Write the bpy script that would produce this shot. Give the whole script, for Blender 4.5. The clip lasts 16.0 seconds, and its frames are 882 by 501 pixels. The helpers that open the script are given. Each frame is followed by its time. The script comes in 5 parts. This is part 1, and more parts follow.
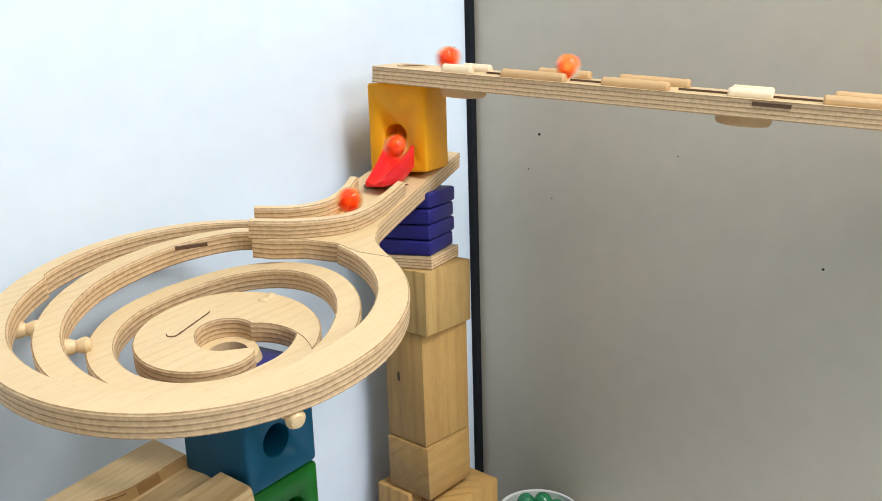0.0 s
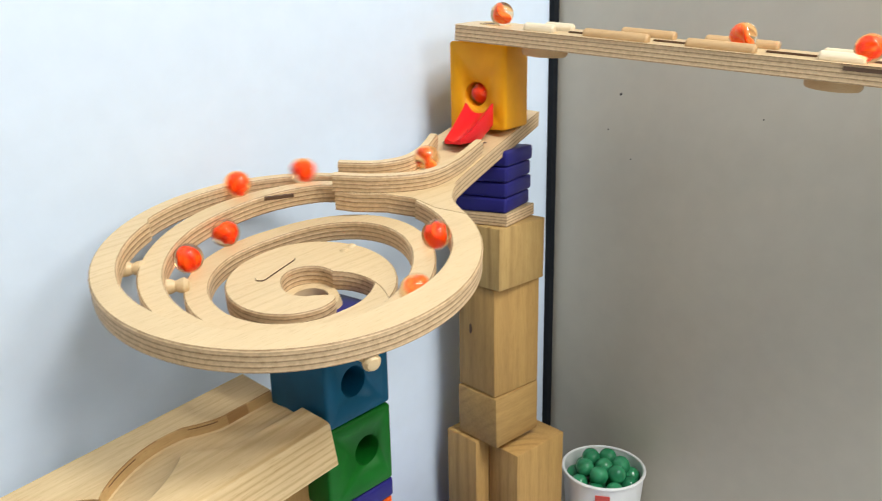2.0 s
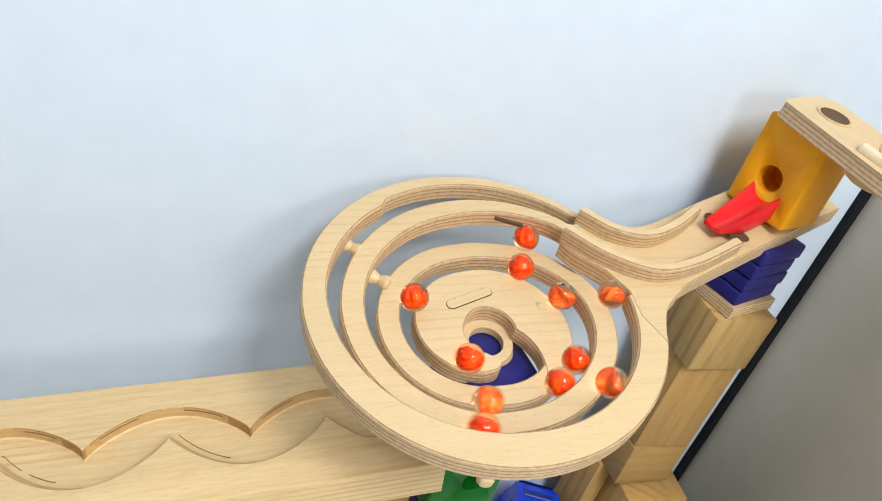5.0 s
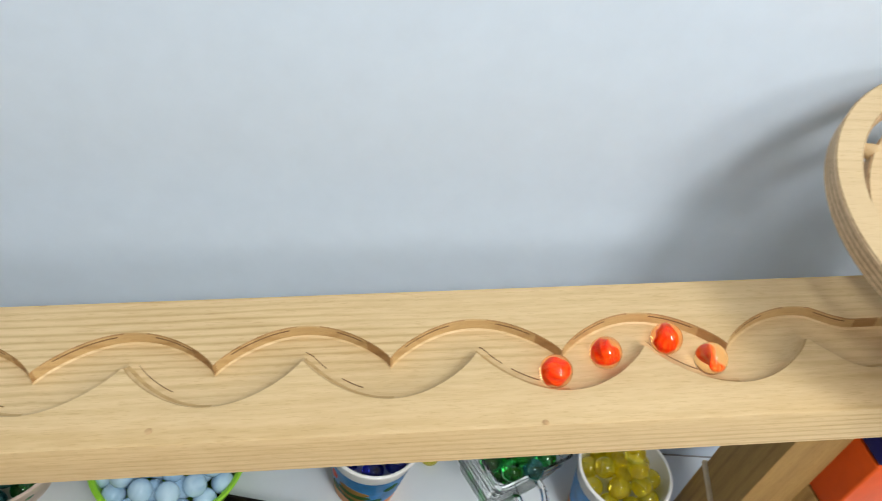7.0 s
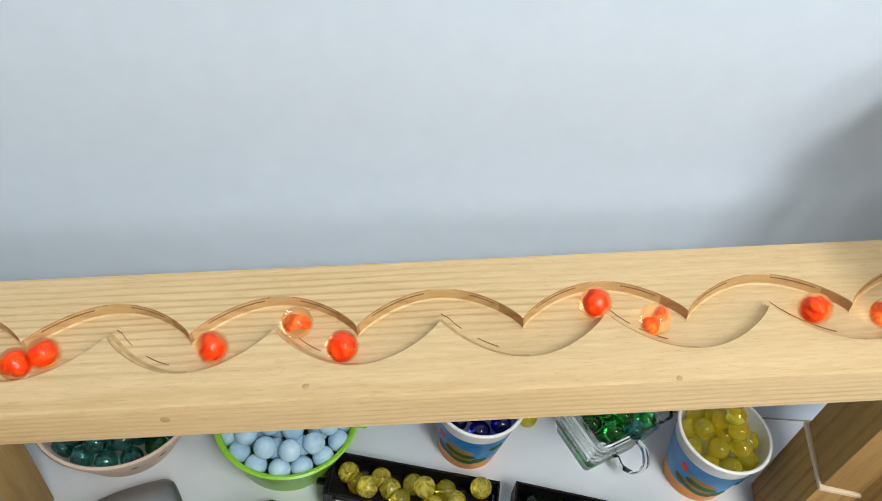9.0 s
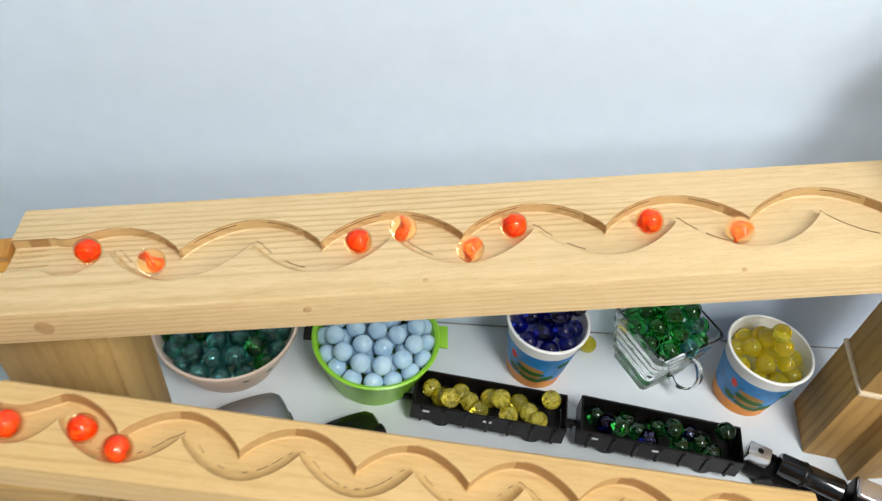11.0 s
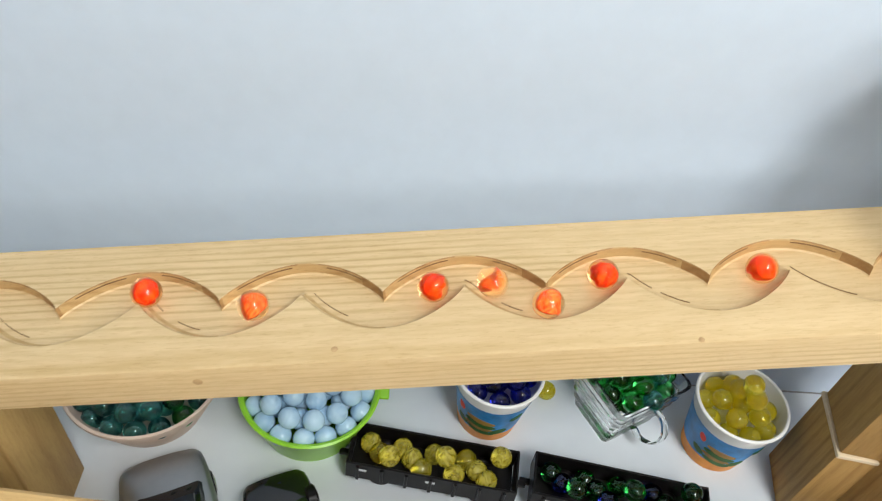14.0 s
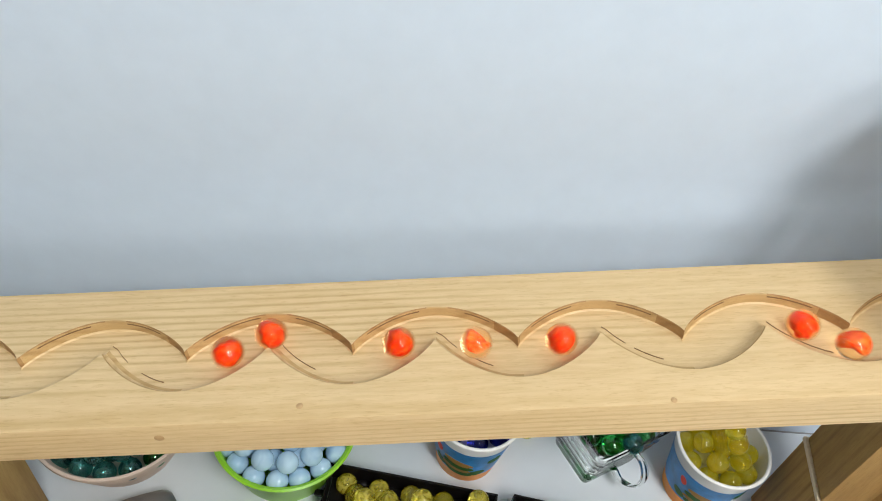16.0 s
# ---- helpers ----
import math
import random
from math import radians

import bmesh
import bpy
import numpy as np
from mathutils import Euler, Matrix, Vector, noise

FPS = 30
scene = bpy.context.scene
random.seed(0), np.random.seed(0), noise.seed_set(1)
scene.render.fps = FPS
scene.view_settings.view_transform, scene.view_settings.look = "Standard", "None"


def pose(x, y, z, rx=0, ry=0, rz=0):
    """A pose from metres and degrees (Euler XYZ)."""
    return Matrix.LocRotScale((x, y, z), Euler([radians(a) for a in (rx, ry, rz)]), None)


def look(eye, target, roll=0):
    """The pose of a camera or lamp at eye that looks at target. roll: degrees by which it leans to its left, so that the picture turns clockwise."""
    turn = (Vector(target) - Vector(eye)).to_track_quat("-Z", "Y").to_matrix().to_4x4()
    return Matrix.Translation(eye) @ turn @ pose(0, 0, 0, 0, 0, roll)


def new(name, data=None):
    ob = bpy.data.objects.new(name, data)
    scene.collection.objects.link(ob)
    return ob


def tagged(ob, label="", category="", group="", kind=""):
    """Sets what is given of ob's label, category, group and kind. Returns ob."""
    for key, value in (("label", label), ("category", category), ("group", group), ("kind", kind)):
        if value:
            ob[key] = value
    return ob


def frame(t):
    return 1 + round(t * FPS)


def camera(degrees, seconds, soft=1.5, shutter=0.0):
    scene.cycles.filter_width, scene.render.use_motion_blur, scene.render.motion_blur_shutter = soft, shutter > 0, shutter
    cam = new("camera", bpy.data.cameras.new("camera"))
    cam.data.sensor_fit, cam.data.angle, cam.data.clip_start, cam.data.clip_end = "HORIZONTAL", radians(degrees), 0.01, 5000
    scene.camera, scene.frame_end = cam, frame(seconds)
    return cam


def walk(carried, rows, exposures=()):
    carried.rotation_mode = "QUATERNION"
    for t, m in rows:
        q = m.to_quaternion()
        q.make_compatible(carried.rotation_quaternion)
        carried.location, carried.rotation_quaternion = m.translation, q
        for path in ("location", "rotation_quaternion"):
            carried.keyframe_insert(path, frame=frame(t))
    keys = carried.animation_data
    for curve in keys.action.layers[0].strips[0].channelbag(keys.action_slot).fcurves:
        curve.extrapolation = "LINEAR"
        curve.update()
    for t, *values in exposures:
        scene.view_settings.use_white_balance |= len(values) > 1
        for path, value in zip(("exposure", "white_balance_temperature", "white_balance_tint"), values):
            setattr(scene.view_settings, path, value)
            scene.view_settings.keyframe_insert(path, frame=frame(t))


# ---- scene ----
cam = camera(61.42, 16.0, 0.95, 0.3)
# seconds, eye, heading to the left of +y, pitch, lean
PATH = [
    (0.0, -0.3683, -0.4164, 0.4604, -48.37, -12.05, -1.79),
    (0.5, -0.3679, -0.4202, 0.4612, -47.34, -11.94, -2.28),
    (1.0, -0.3711, -0.4210, 0.4613, -46.87, -11.92, -2.34),
    (1.5, -0.3761, -0.4139, 0.4581, -45.39, -12.39, -2.20),
    (2.0, -0.3763, -0.4271, 0.4647, -42.09, -15.40, -1.21),
    (2.5, -0.3776, -0.4104, 0.4920, -35.59, -19.87, 2.75),
    (3.0, -0.3649, -0.4088, 0.5513, -29.91, -23.79, 10.02),
    (3.2, -0.3512, -0.4101, 0.5831, -26.94, -26.36, 12.53),
    (5.3, -0.3446, -0.3655, 0.5925, -24.51, -35.60, 19.06),
    (5.5, -0.3687, -0.3535, 0.5938, -25.12, -38.96, 20.41),
    (6.0, -0.4211, -0.3438, 0.5655, -21.36, -40.12, 19.51),
    (6.5, -0.4621, -0.3370, 0.5454, -16.70, -41.51, 17.31),
    (7.0, -0.4931, -0.3315, 0.5277, -11.64, -42.82, 13.80),
    (7.5, -0.5172, -0.3278, 0.5232, -7.84, -42.42, 10.96),
    (8.0, -0.5320, -0.3389, 0.5316, -7.45, -44.10, 10.41),
    (10.3, -0.5424, -0.3507, 0.5252, -7.07, -46.55, 9.61),
    (10.5, -0.5485, -0.3613, 0.5272, -6.69, -46.91, 9.35),
    (11.0, -0.5836, -0.4162, 0.5403, -5.95, -46.70, 8.43),
    (11.5, -0.6134, -0.4784, 0.5485, -5.90, -46.08, 7.85),
    (12.0, -0.6352, -0.5015, 0.5538, -5.50, -45.65, 7.39),
    (12.5, -0.6300, -0.4975, 0.5552, -5.66, -45.80, 7.65),
    (13.0, -0.6088, -0.4670, 0.5452, -5.81, -46.15, 7.78),
    (13.5, -0.5754, -0.3958, 0.5368, -6.28, -46.92, 8.92),
    (14.0, -0.5439, -0.3571, 0.5249, -6.76, -46.50, 9.36),
    (14.5, -0.5339, -0.3396, 0.5253, -7.10, -46.11, 9.57),
    (15.0, -0.5365, -0.3390, 0.5267, -6.90, -45.86, 9.85),
    (15.5, -0.5360, -0.3358, 0.5309, -7.10, -45.78, 10.10),
    (16.0, -0.5327, -0.3375, 0.5361, -7.02, -45.65, 10.13),
]


def cam_pose(x, y, z, yaw, pitch, lean):
    a, b = radians(yaw), radians(pitch)
    ahead = Vector((-math.sin(a) * math.cos(b), math.cos(a) * math.cos(b), math.sin(b)))
    eye = Vector((x, y, z))
    return look(eye, eye + ahead, lean)


walk(cam, [(r[0], cam_pose(*r[1:])) for r in PATH], [(0.0, -0.06), (1.5, -0.08), (3.0, -0.16), (5.5, -0.2), (7.0, -0.28), (8.2, -0.22), (10.5, -0.02), (12.2, 0.22), (13.5, 0.02), (14.3, -0.15), (16.0, -0.2)])

# ---- world and light ----
world = bpy.data.worlds.new("world")
scene.world = world
world.use_nodes = True
world.node_tree.nodes["Background"].inputs["Color"].default_value = (0.80, 0.88, 1.0, 1)
world.node_tree.nodes["Background"].inputs["Strength"].default_value = 0.25
scene.view_settings.exposure = 0.0


def area_lamp(name, eye, target, sx, sy, watts, colour):
    d = bpy.data.lights.new(name, "AREA")
    d.shape, d.size, d.size_y, d.energy, d.color = "RECTANGLE", sx, sy, watts, colour
    ob = new(name, d)
    ob.matrix_world = look(eye, target)
    return ob


# Unseen low front lamp, placed where wall shadows and marble glints point.
LAMP = area_lamp("front_lamp_light", (-0.08, -0.98, 0.78), (-0.25, -0.05, 0.25), 0.24, 0.24, 2.5, (1.0, 0.97, 0.93))
CEILING_LAMP = area_lamp("ceiling_lamp_light", (-0.075, -1.02, 1.62), (-0.11, -0.40, 0.0), 0.42, 0.6, 25.2, (0.955, 0.96, 0.955))


# ---- materials ----
def base_mat(name):
    m = bpy.data.materials.new(name)
    m.use_nodes = True
    return m, m.node_tree.nodes, m.node_tree.links, m.node_tree.nodes["Principled BSDF"]


def rgb(c):
    return (c[0], c[1], c[2], 1)


def coords(ns, ls, scale, kind="Object", rot=(0, 0, 0)):
    tc, mp = ns.new("ShaderNodeTexCoord"), ns.new("ShaderNodeMapping")
    mp.inputs["Scale"].default_value = scale
    mp.inputs["Rotation"].default_value = rot
    ls.new(tc.outputs[kind], mp.inputs["Vector"])
    return mp.outputs["Vector"]


def noise_node(ns, ls, vec, scale, detail=4, dist=0.0, rough=0.55):
    n = ns.new("ShaderNodeTexNoise")
    n.inputs["Scale"].default_value = scale
    n.inputs["Detail"].default_value = detail
    n.inputs["Distortion"].default_value = dist
    n.inputs["Roughness"].default_value = rough
    ls.new(vec, n.inputs["Vector"])
    return n.outputs["Fac"]


def ramp(ns, ls, fac, stops):
    r = ns.new("ShaderNodeValToRGB")
    e = r.color_ramp.elements
    while len(e) < len(stops):
        e.new(0.5)
    for el, (p, c) in zip(e, stops):
        el.position, el.color = p, rgb(c)
    ls.new(fac, r.inputs["Fac"])
    return r.outputs["Color"]


def mix(ns, ls, fac, a, b, mode="MIX"):
    m = ns.new("ShaderNodeMix")
    m.data_type, m.blend_type = "RGBA", mode
    for sock, v in ((m.inputs[0], fac), (m.inputs[6], a), (m.inputs[7], b)):
        if isinstance(v, (int, float)):
            sock.default_value = v
        elif isinstance(v, tuple):
            sock.default_value = rgb(v)
        else:
            ls.new(v, sock)
    return m.outputs[2]


def bump(ns, ls, height, bsdf, strength, dist=0.0006):
    b = ns.new("ShaderNodeBump")
    b.inputs["Strength"].default_value = strength
    b.inputs["Distance"].default_value = dist
    ls.new(height, b.inputs["Height"])
    ls.new(b.outputs["Normal"], bsdf.inputs["Normal"])


def wood(name, light, dark, rings=26.0, axis=0, rough=0.55, contrast=0.6, knots=False):
    """Sawn timber with the grain along the local axis: growth rings, fine streaks, broad stains."""
    m, ns, ls, bs = base_mat(name)
    sc = [1.0, 1.0, 1.0]
    sc[axis] = 0.11
    v = coords(ns, ls, sc)
    oi = ns.new("ShaderNodeObjectInfo")
    add = ns.new("ShaderNodeVectorMath")
    add.operation = "ADD"
    near = ns.new("ShaderNodeMath")
    near.operation = "MULTIPLY_ADD"
    near.inputs[1].default_value, near.inputs[2].default_value = 0.09, 0.03
    ls.new(oi.outputs["Random"], near.inputs[0])
    ls.new(v, add.inputs[0])
    ls.new(near.outputs[0], add.inputs[1])
    v = add.outputs[0]
    w = ns.new("ShaderNodeTexWave")
    w.wave_type, w.rings_direction = "RINGS", ("X", "Y", "Z")[axis]
    w.inputs["Scale"].default_value = rings
    w.inputs["Distortion"].default_value = 3.6
    w.inputs["Detail"].default_value = 2.5
    w.inputs["Detail Scale"].default_value = 0.9
    ls.new(v, w.inputs["Vector"])
    streak = noise_node(ns, ls, v, 520, 3)
    stain = noise_node(ns, ls, v, 34, 3, 0.6)
    mid = tuple(a * (1 - contrast) + b * contrast for a, b in zip(light, dark))
    c = ramp(ns, ls, w.outputs["Color"], ((0.0, light), (0.45, light), (0.82, mid), (1.0, dark)))
    fade = ramp(ns, ls, noise_node(ns, ls, v, 24, 2, 0.4), ((0.38, (0.85, 0.85, 0.85)), (0.62, (0.1, 0.1, 0.1))))
    c = mix(ns, ls, fade, c, tuple(a * 0.8 + b * 0.2 for a, b in zip(light, dark)))
    c = mix(ns, ls, 0.24, c, ramp(ns, ls, streak, ((0.38, dark), (0.5, mid), (0.6, light))))
    c = mix(ns, ls, 0.28, c, ramp(ns, ls, stain, ((0.3, dark), (0.7, light))))
    pore = noise_node(ns, ls, v, 1500, 2)
    c = mix(ns, ls, 0.35, c, ramp(ns, ls, pore, ((0.32, (0.72, 0.62, 0.48)), (0.42, (1, 1, 1)))), "MULTIPLY")
    if knots:
        vo = ns.new("ShaderNodeTexVoronoi")
        vo.inputs["Scale"].default_value = 8.5
        ls.new(coords(ns, ls, (0.55, 1.0, 1.0)), vo.inputs["Vector"])
        k = ramp(ns, ls, vo.outputs["Distance"], ((0.0, (1, 1, 1)), (0.035, (0.55, 0.55, 0.55)), (0.07, (0, 0, 0))))
        c = mix(ns, ls, k, c, tuple(x * 0.55 for x in dark))
    ls.new(c, bs.inputs["Base Color"])
    bs.inputs["Roughness"].default_value = rough
    bump(ns, ls, streak, bs, 0.25)
    return m


def ply_edge(name, light, dark):
    """Cut edge of plywood: veneers in alternate directions, laid by the height stored in the UV map."""
    m, ns, ls, bs = base_mat(name)
    v = coords(ns, ls, (1, 1, 1), "UV")
    sep = ns.new("ShaderNodeSeparateXYZ")
    ls.new(v, sep.inputs[0])
    nz = noise_node(ns, ls, coords(ns, ls, (1, 1, 1)), 90, 3)
    wob = ns.new("ShaderNodeMath")
    wob.operation = "MULTIPLY_ADD"
    wob.inputs[1].default_value = 0.05
    ls.new(nz, wob.inputs[0])
    ls.new(sep.outputs["Y"], wob.inputs[2])
    sn = ns.new("ShaderNodeMath")
    sn.operation = "MULTIPLY"
    sn.inputs[1].default_value = 26.0
    ls.new(wob.outputs[0], sn.inputs[0])
    si = ns.new("ShaderNodeMath")
    si.operation = "SINE"
    ls.new(sn.outputs[0], si.inputs[0])
    c = ramp(ns, ls, si.outputs[0], ((0.0, light), (0.45, light), (0.85, dark), (1.0, dark)))
    c = mix(ns, ls, 0.3, c, ramp(ns, ls, noise_node(ns, ls, coords(ns, ls, (1, 1, 1)), 420, 3), ((0.35, dark), (0.6, light))))
    ls.new(c, bs.inputs["Base Color"])
    bs.inputs["Roughness"].default_value = 0.6
    bump(ns, ls, si.outputs[0], bs, 0.15)
    return m


def paint(name, colour, rough=0.4, vary=0.12, coat=0.0):
    m, ns, ls, bs = base_mat(name)
    n1 = noise_node(ns, ls, coords(ns, ls, (1, 1, 1)), 55, 4)
    n2 = noise_node(ns, ls, coords(ns, ls, (1, 1, 1)), 900, 2)
    c = mix(ns, ls, ramp(ns, ls, n1, ((0.3, (0, 0, 0)), (0.75, (1, 1, 1)))), tuple(x * (1 - vary) for x in colour), tuple(min(1, x * (1 + vary)) for x in colour))
    ls.new(c, bs.inputs["Base Color"])
    bs.inputs["Roughness"].default_value = rough
    bs.inputs["Coat Weight"].default_value = coat
    bump(ns, ls, n2, bs, 0.08, 0.0003)
    return m


def metal(name, colour, rough):
    m, ns, ls, bs = base_mat(name)
    n = noise_node(ns, ls, coords(ns, ls, (1, 1, 1)), 160, 3)
    c = mix(ns, ls, n, tuple(x * 0.88 for x in colour), colour)
    ls.new(c, bs.inputs["Base Color"])
    bs.inputs["Metallic"].default_value = 0.85
    bs.inputs["Roughness"].default_value = rough
    return m


def glass(name, colour, rough=0.0, ior=1.5):
    m, ns, ls, bs = base_mat(name)
    bs.inputs["Base Color"].default_value = rgb(colour)
    bs.inputs["Transmission Weight"].default_value = 1.0
    bs.inputs["Roughness"].default_value = rough
    bs.inputs["IOR"].default_value = ior
    return m


def swirl_glass(name, c1, c2, trans, scale=95.0):
    """Coloured toy-marble glass with cloudy streaks; each marble takes its own pattern and depth of colour."""
    m, ns, ls, bs = base_mat(name)
    v = coords(ns, ls, (1.0, 1.0, 0.45))
    oi = ns.new("ShaderNodeObjectInfo")
    add = ns.new("ShaderNodeVectorMath")
    add.operation = "ADD"
    ls.new(v, add.inputs[0])
    ls.new(oi.outputs["Random"], add.inputs[1])
    n = noise_node(ns, ls, add.outputs[0], scale, 2, 1.2)
    c = ramp(ns, ls, n, ((0.35, c1), (0.62, c2)))
    ls.new(c, bs.inputs["Base Color"])
    bs.inputs["Transmission Weight"].default_value = trans
    bs.inputs["Roughness"].default_value = 0.0
    bs.inputs["IOR"].default_value = 1.5
    return m


PINE = wood("pine_beam", (0.77, 0.575, 0.315), (0.50, 0.32, 0.125), 80, 0, 0.55, 0.5)
PINE_LOW = wood("pine_lower_beam", (0.68, 0.46, 0.195), (0.46, 0.265, 0.085), 60, 0, 0.5, 0.25)
PINE_TURN = wood("orange_pine", (0.58, 0.29, 0.045), (0.34, 0.125, 0.012), 38, 0, 0.36, 0.55)
BLOCK = wood("old_block", (0.52, 0.315, 0.10), (0.27, 0.135, 0.035), 34, 2, 0.65, 0.45, True)
BLOCK_PALE = wood("pale_block", (0.56, 0.37, 0.135), (0.29, 0.155, 0.042), 30, 2, 0.65, 0.45)
BLOCK_SIDE = wood("side_grain_block", (0.50, 0.31, 0.10), (0.21, 0.10, 0.026), 36, 0, 0.65, 0.45, True)
BIRCH = wood("birch_veneer", (0.69, 0.515, 0.29), (0.58, 0.41, 0.21), 60, 0, 0.45, 0.25)
BIRCH_EDGE = ply_edge("birch_ply_edge", (0.70, 0.50, 0.29), (0.30, 0.18, 0.08))
DOWEL = wood("tan_dowel", (0.60, 0.39, 0.19), (0.46, 0.27, 0.11), 20, 0, 0.55, 0.4)
DOWEL_PALE = wood("pale_dowel", (0.80, 0.68, 0.48), (0.68, 0.53, 0.34), 20, 0, 0.55, 0.3)
# Dark brown for knots and chips, and for shade painted in as holes.
SLOT_DARK = wood("dark_marks_and_shade", (0.13, 0.07, 0.035), (0.07, 0.035, 0.02), 20, 0, 0.8, 0.5)
SCRATCH = wood("burnt_groove_edge", (0.29, 0.165, 0.068), (0.16, 0.08, 0.03), 40, 0, 0.8, 0.5)
# Groove browns: tooling and scorch, with the walls' shade put into the colour.
TOOLED_SHADED = wood("tooled_shaded_groove", (0.62, 0.42, 0.19), (0.42, 0.25, 0.09), 60, 0, 0.7, 0.6)
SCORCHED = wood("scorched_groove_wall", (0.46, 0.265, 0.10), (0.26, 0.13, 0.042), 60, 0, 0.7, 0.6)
YELLOW = paint("yellow_paint", (0.86, 0.37, 0.008), 0.38, 0.06)
NAVY = paint("navy_paint", (0.022, 0.020, 0.16), 0.42, 0.15)
GREEN = paint("green_paint", (0.005, 0.13, 0.012), 0.42, 0.12)
TEAL = paint("teal_paint", (0.004, 0.085, 0.165), 0.42, 0.12)
ORANGE = paint("orange_paint", (0.80, 0.10, 0.008), 0.42, 0.08)
ORANGE_TOY = paint("amber_plastic", (0.90, 0.33, 0.01), 0.3, 0.05)
BLUE_TOY = paint("blue_plastic", (0.008, 0.045, 0.55), 0.25, 0.08)
BLUE_DARK = paint("dark_blue_plastic", (0.006, 0.02, 0.20), 0.4, 0.08)
RED_TOY = paint("red_plastic", (0.74, 0.012, 0.018), 0.28, 0.06)
WALL = paint("white_wall", (0.675, 0.775, 0.885), 0.6, 0.02)
TABLE = paint("white_table", (0.68, 0.73, 0.77), 0.35, 0.02)
PANEL = paint("grey_panel", (0.55, 0.505, 0.415), 0.42, 0.03)
UNSEEN_WALL = paint("grey_unseen_wall", (0.34, 0.36, 0.38), 0.6, 0.05)
BLACK_TRIM = paint("black_trim", (0.008, 0.010, 0.013), 0.7, 0.2)
SEAM = paint("grey_seam", (0.30, 0.30, 0.30), 0.6, 0.1)
BLACK_TOY = paint("black_plastic", (0.007, 0.006, 0.006), 0.35, 0.2)
for dull in (BLACK_TOY, BLACK_TRIM, TEAL, GREEN, NAVY, YELLOW, ORANGE, BLUE_TOY):
    dull.node_tree.nodes["Principled BSDF"].inputs["Specular IOR Level"].default_value = 0.2
BLACK_GLOSS = paint("black_gloss", (0.006, 0.006, 0.007), 0.12, 0.1, 0.5)
SILVER = metal("silver_paint", (0.36, 0.37, 0.385), 0.38)
CHROME = metal("grey_metal", (0.70, 0.70, 0.72), 0.25)
CAR_GLASS = paint("dark_car_glass", (0.010, 0.013, 0.018), 0.12, 0.1, 0.0)
LAMP_GLASS = paint("pale_lamp", (0.70, 0.72, 0.74), 0.15, 0.1, 0.4)
CUP_WHITE = paint("white_cup", (0.84, 0.84, 0.82), 0.4, 0.02)
CLEAR = glass("clear_glass", (0.97, 0.99, 0.98))
BOWL_RIM = paint("beige_bowl", (0.66, 0.52, 0.42), 0.45, 0.08)
LIME = paint("lime_plastic", (0.28, 0.62, 0.03), 0.35, 0.05)
GREEN_BOWL = paint("bright_green_plastic", (0.10, 0.68, 0.07), 0.35, 0.05)


def veil_paint(name, c1, c2):
    """Enamel-like streaks inside a running marble."""
    m, ns, ls, bs = base_mat(name)
    n = noise_node(ns, ls, coords(ns, ls, (1.0, 1.0, 0.35)), 320.0, 2, 1.5)
    ls.new(ramp(ns, ls, n, ((0.38, c1), (0.60, c2))), bs.inputs["Base Color"])
    bs.inputs["Roughness"].default_value = 0.3
    bs.inputs["Specular IOR Level"].default_value = 0.1
    return m


VEIL_DEEP = veil_paint("deep_orange_veil", (1.0, 0.030, 0.002), (1.0, 0.14, 0.008))
VEIL_PALE = veil_paint("orange_veil", (1.0, 0.060, 0.005), (1.0, 0.26, 0.05))
RUN_CLEAR = (glass("orange_marble_glass", (1.0, 0.60, 0.32), 0.0, 1.42), glass("clear_marble_glass", (1.0, 0.80, 0.54), 0.0, 1.45))
M_BLUE = swirl_glass("navy_marble", (0.012, 0.012, 0.17), (0.03, 0.06, 0.80), 1.0, 120)
M_GREEN = swirl_glass("green_marble", (0.01, 0.20, 0.025), (0.08, 0.74, 0.16), 1.0, 120)
M_YELLOW = swirl_glass("yellow_marble", (0.98, 0.78, 0.01), (1.0, 0.93, 0.14), 0.88, 150)
M_OLIVE = swirl_glass("amber_swirl_marble", (0.50, 0.42, 0.03), (1.0, 0.88, 0.14), 0.66, 230)
M_SKY = swirl_glass("pale_blue_marble", (0.36, 0.56, 0.74), (0.50, 0.70, 0.84), 0.0, 60)
M_DARK = swirl_glass("dark_teal_marble", (0.012, 0.085, 0.095), (0.16, 0.58, 0.54), 0.92, 160)
M_JADE = swirl_glass("jade_marble", (0.02, 0.20, 0.085), (0.045, 0.32, 0.14), 0.0, 60)


# ---- building blocks ----
def part(name, bm, mats, parent=None, label="", smooth=True, m=None, angle=35.0):
    """One mesh object out of a bmesh, under a thing or on its own."""
    me = bpy.data.meshes.new(name)
    if smooth:
        for f in bm.faces:
            f.smooth = True
        for e in bm.edges:
            if len(e.link_faces) == 2 and e.calc_face_angle(0.0) > radians(angle):
                e.smooth = False
    bm.to_mesh(me)
    bm.free()
    for mat in mats if isinstance(mats, (list, tuple)) else (mats,):
        me.materials.append(mat)
    ob = new(name, me)
    if parent:
        ob.parent = parent
    if m is not None:
        ob.matrix_basis = m
    return tagged(ob, label)


def thing(name, label, category, m=None, group=""):
    ob = new(name)
    ob.empty_display_size = 0.01
    if m is not None:
        ob.matrix_basis = m
    return tagged(ob, label, category, group)


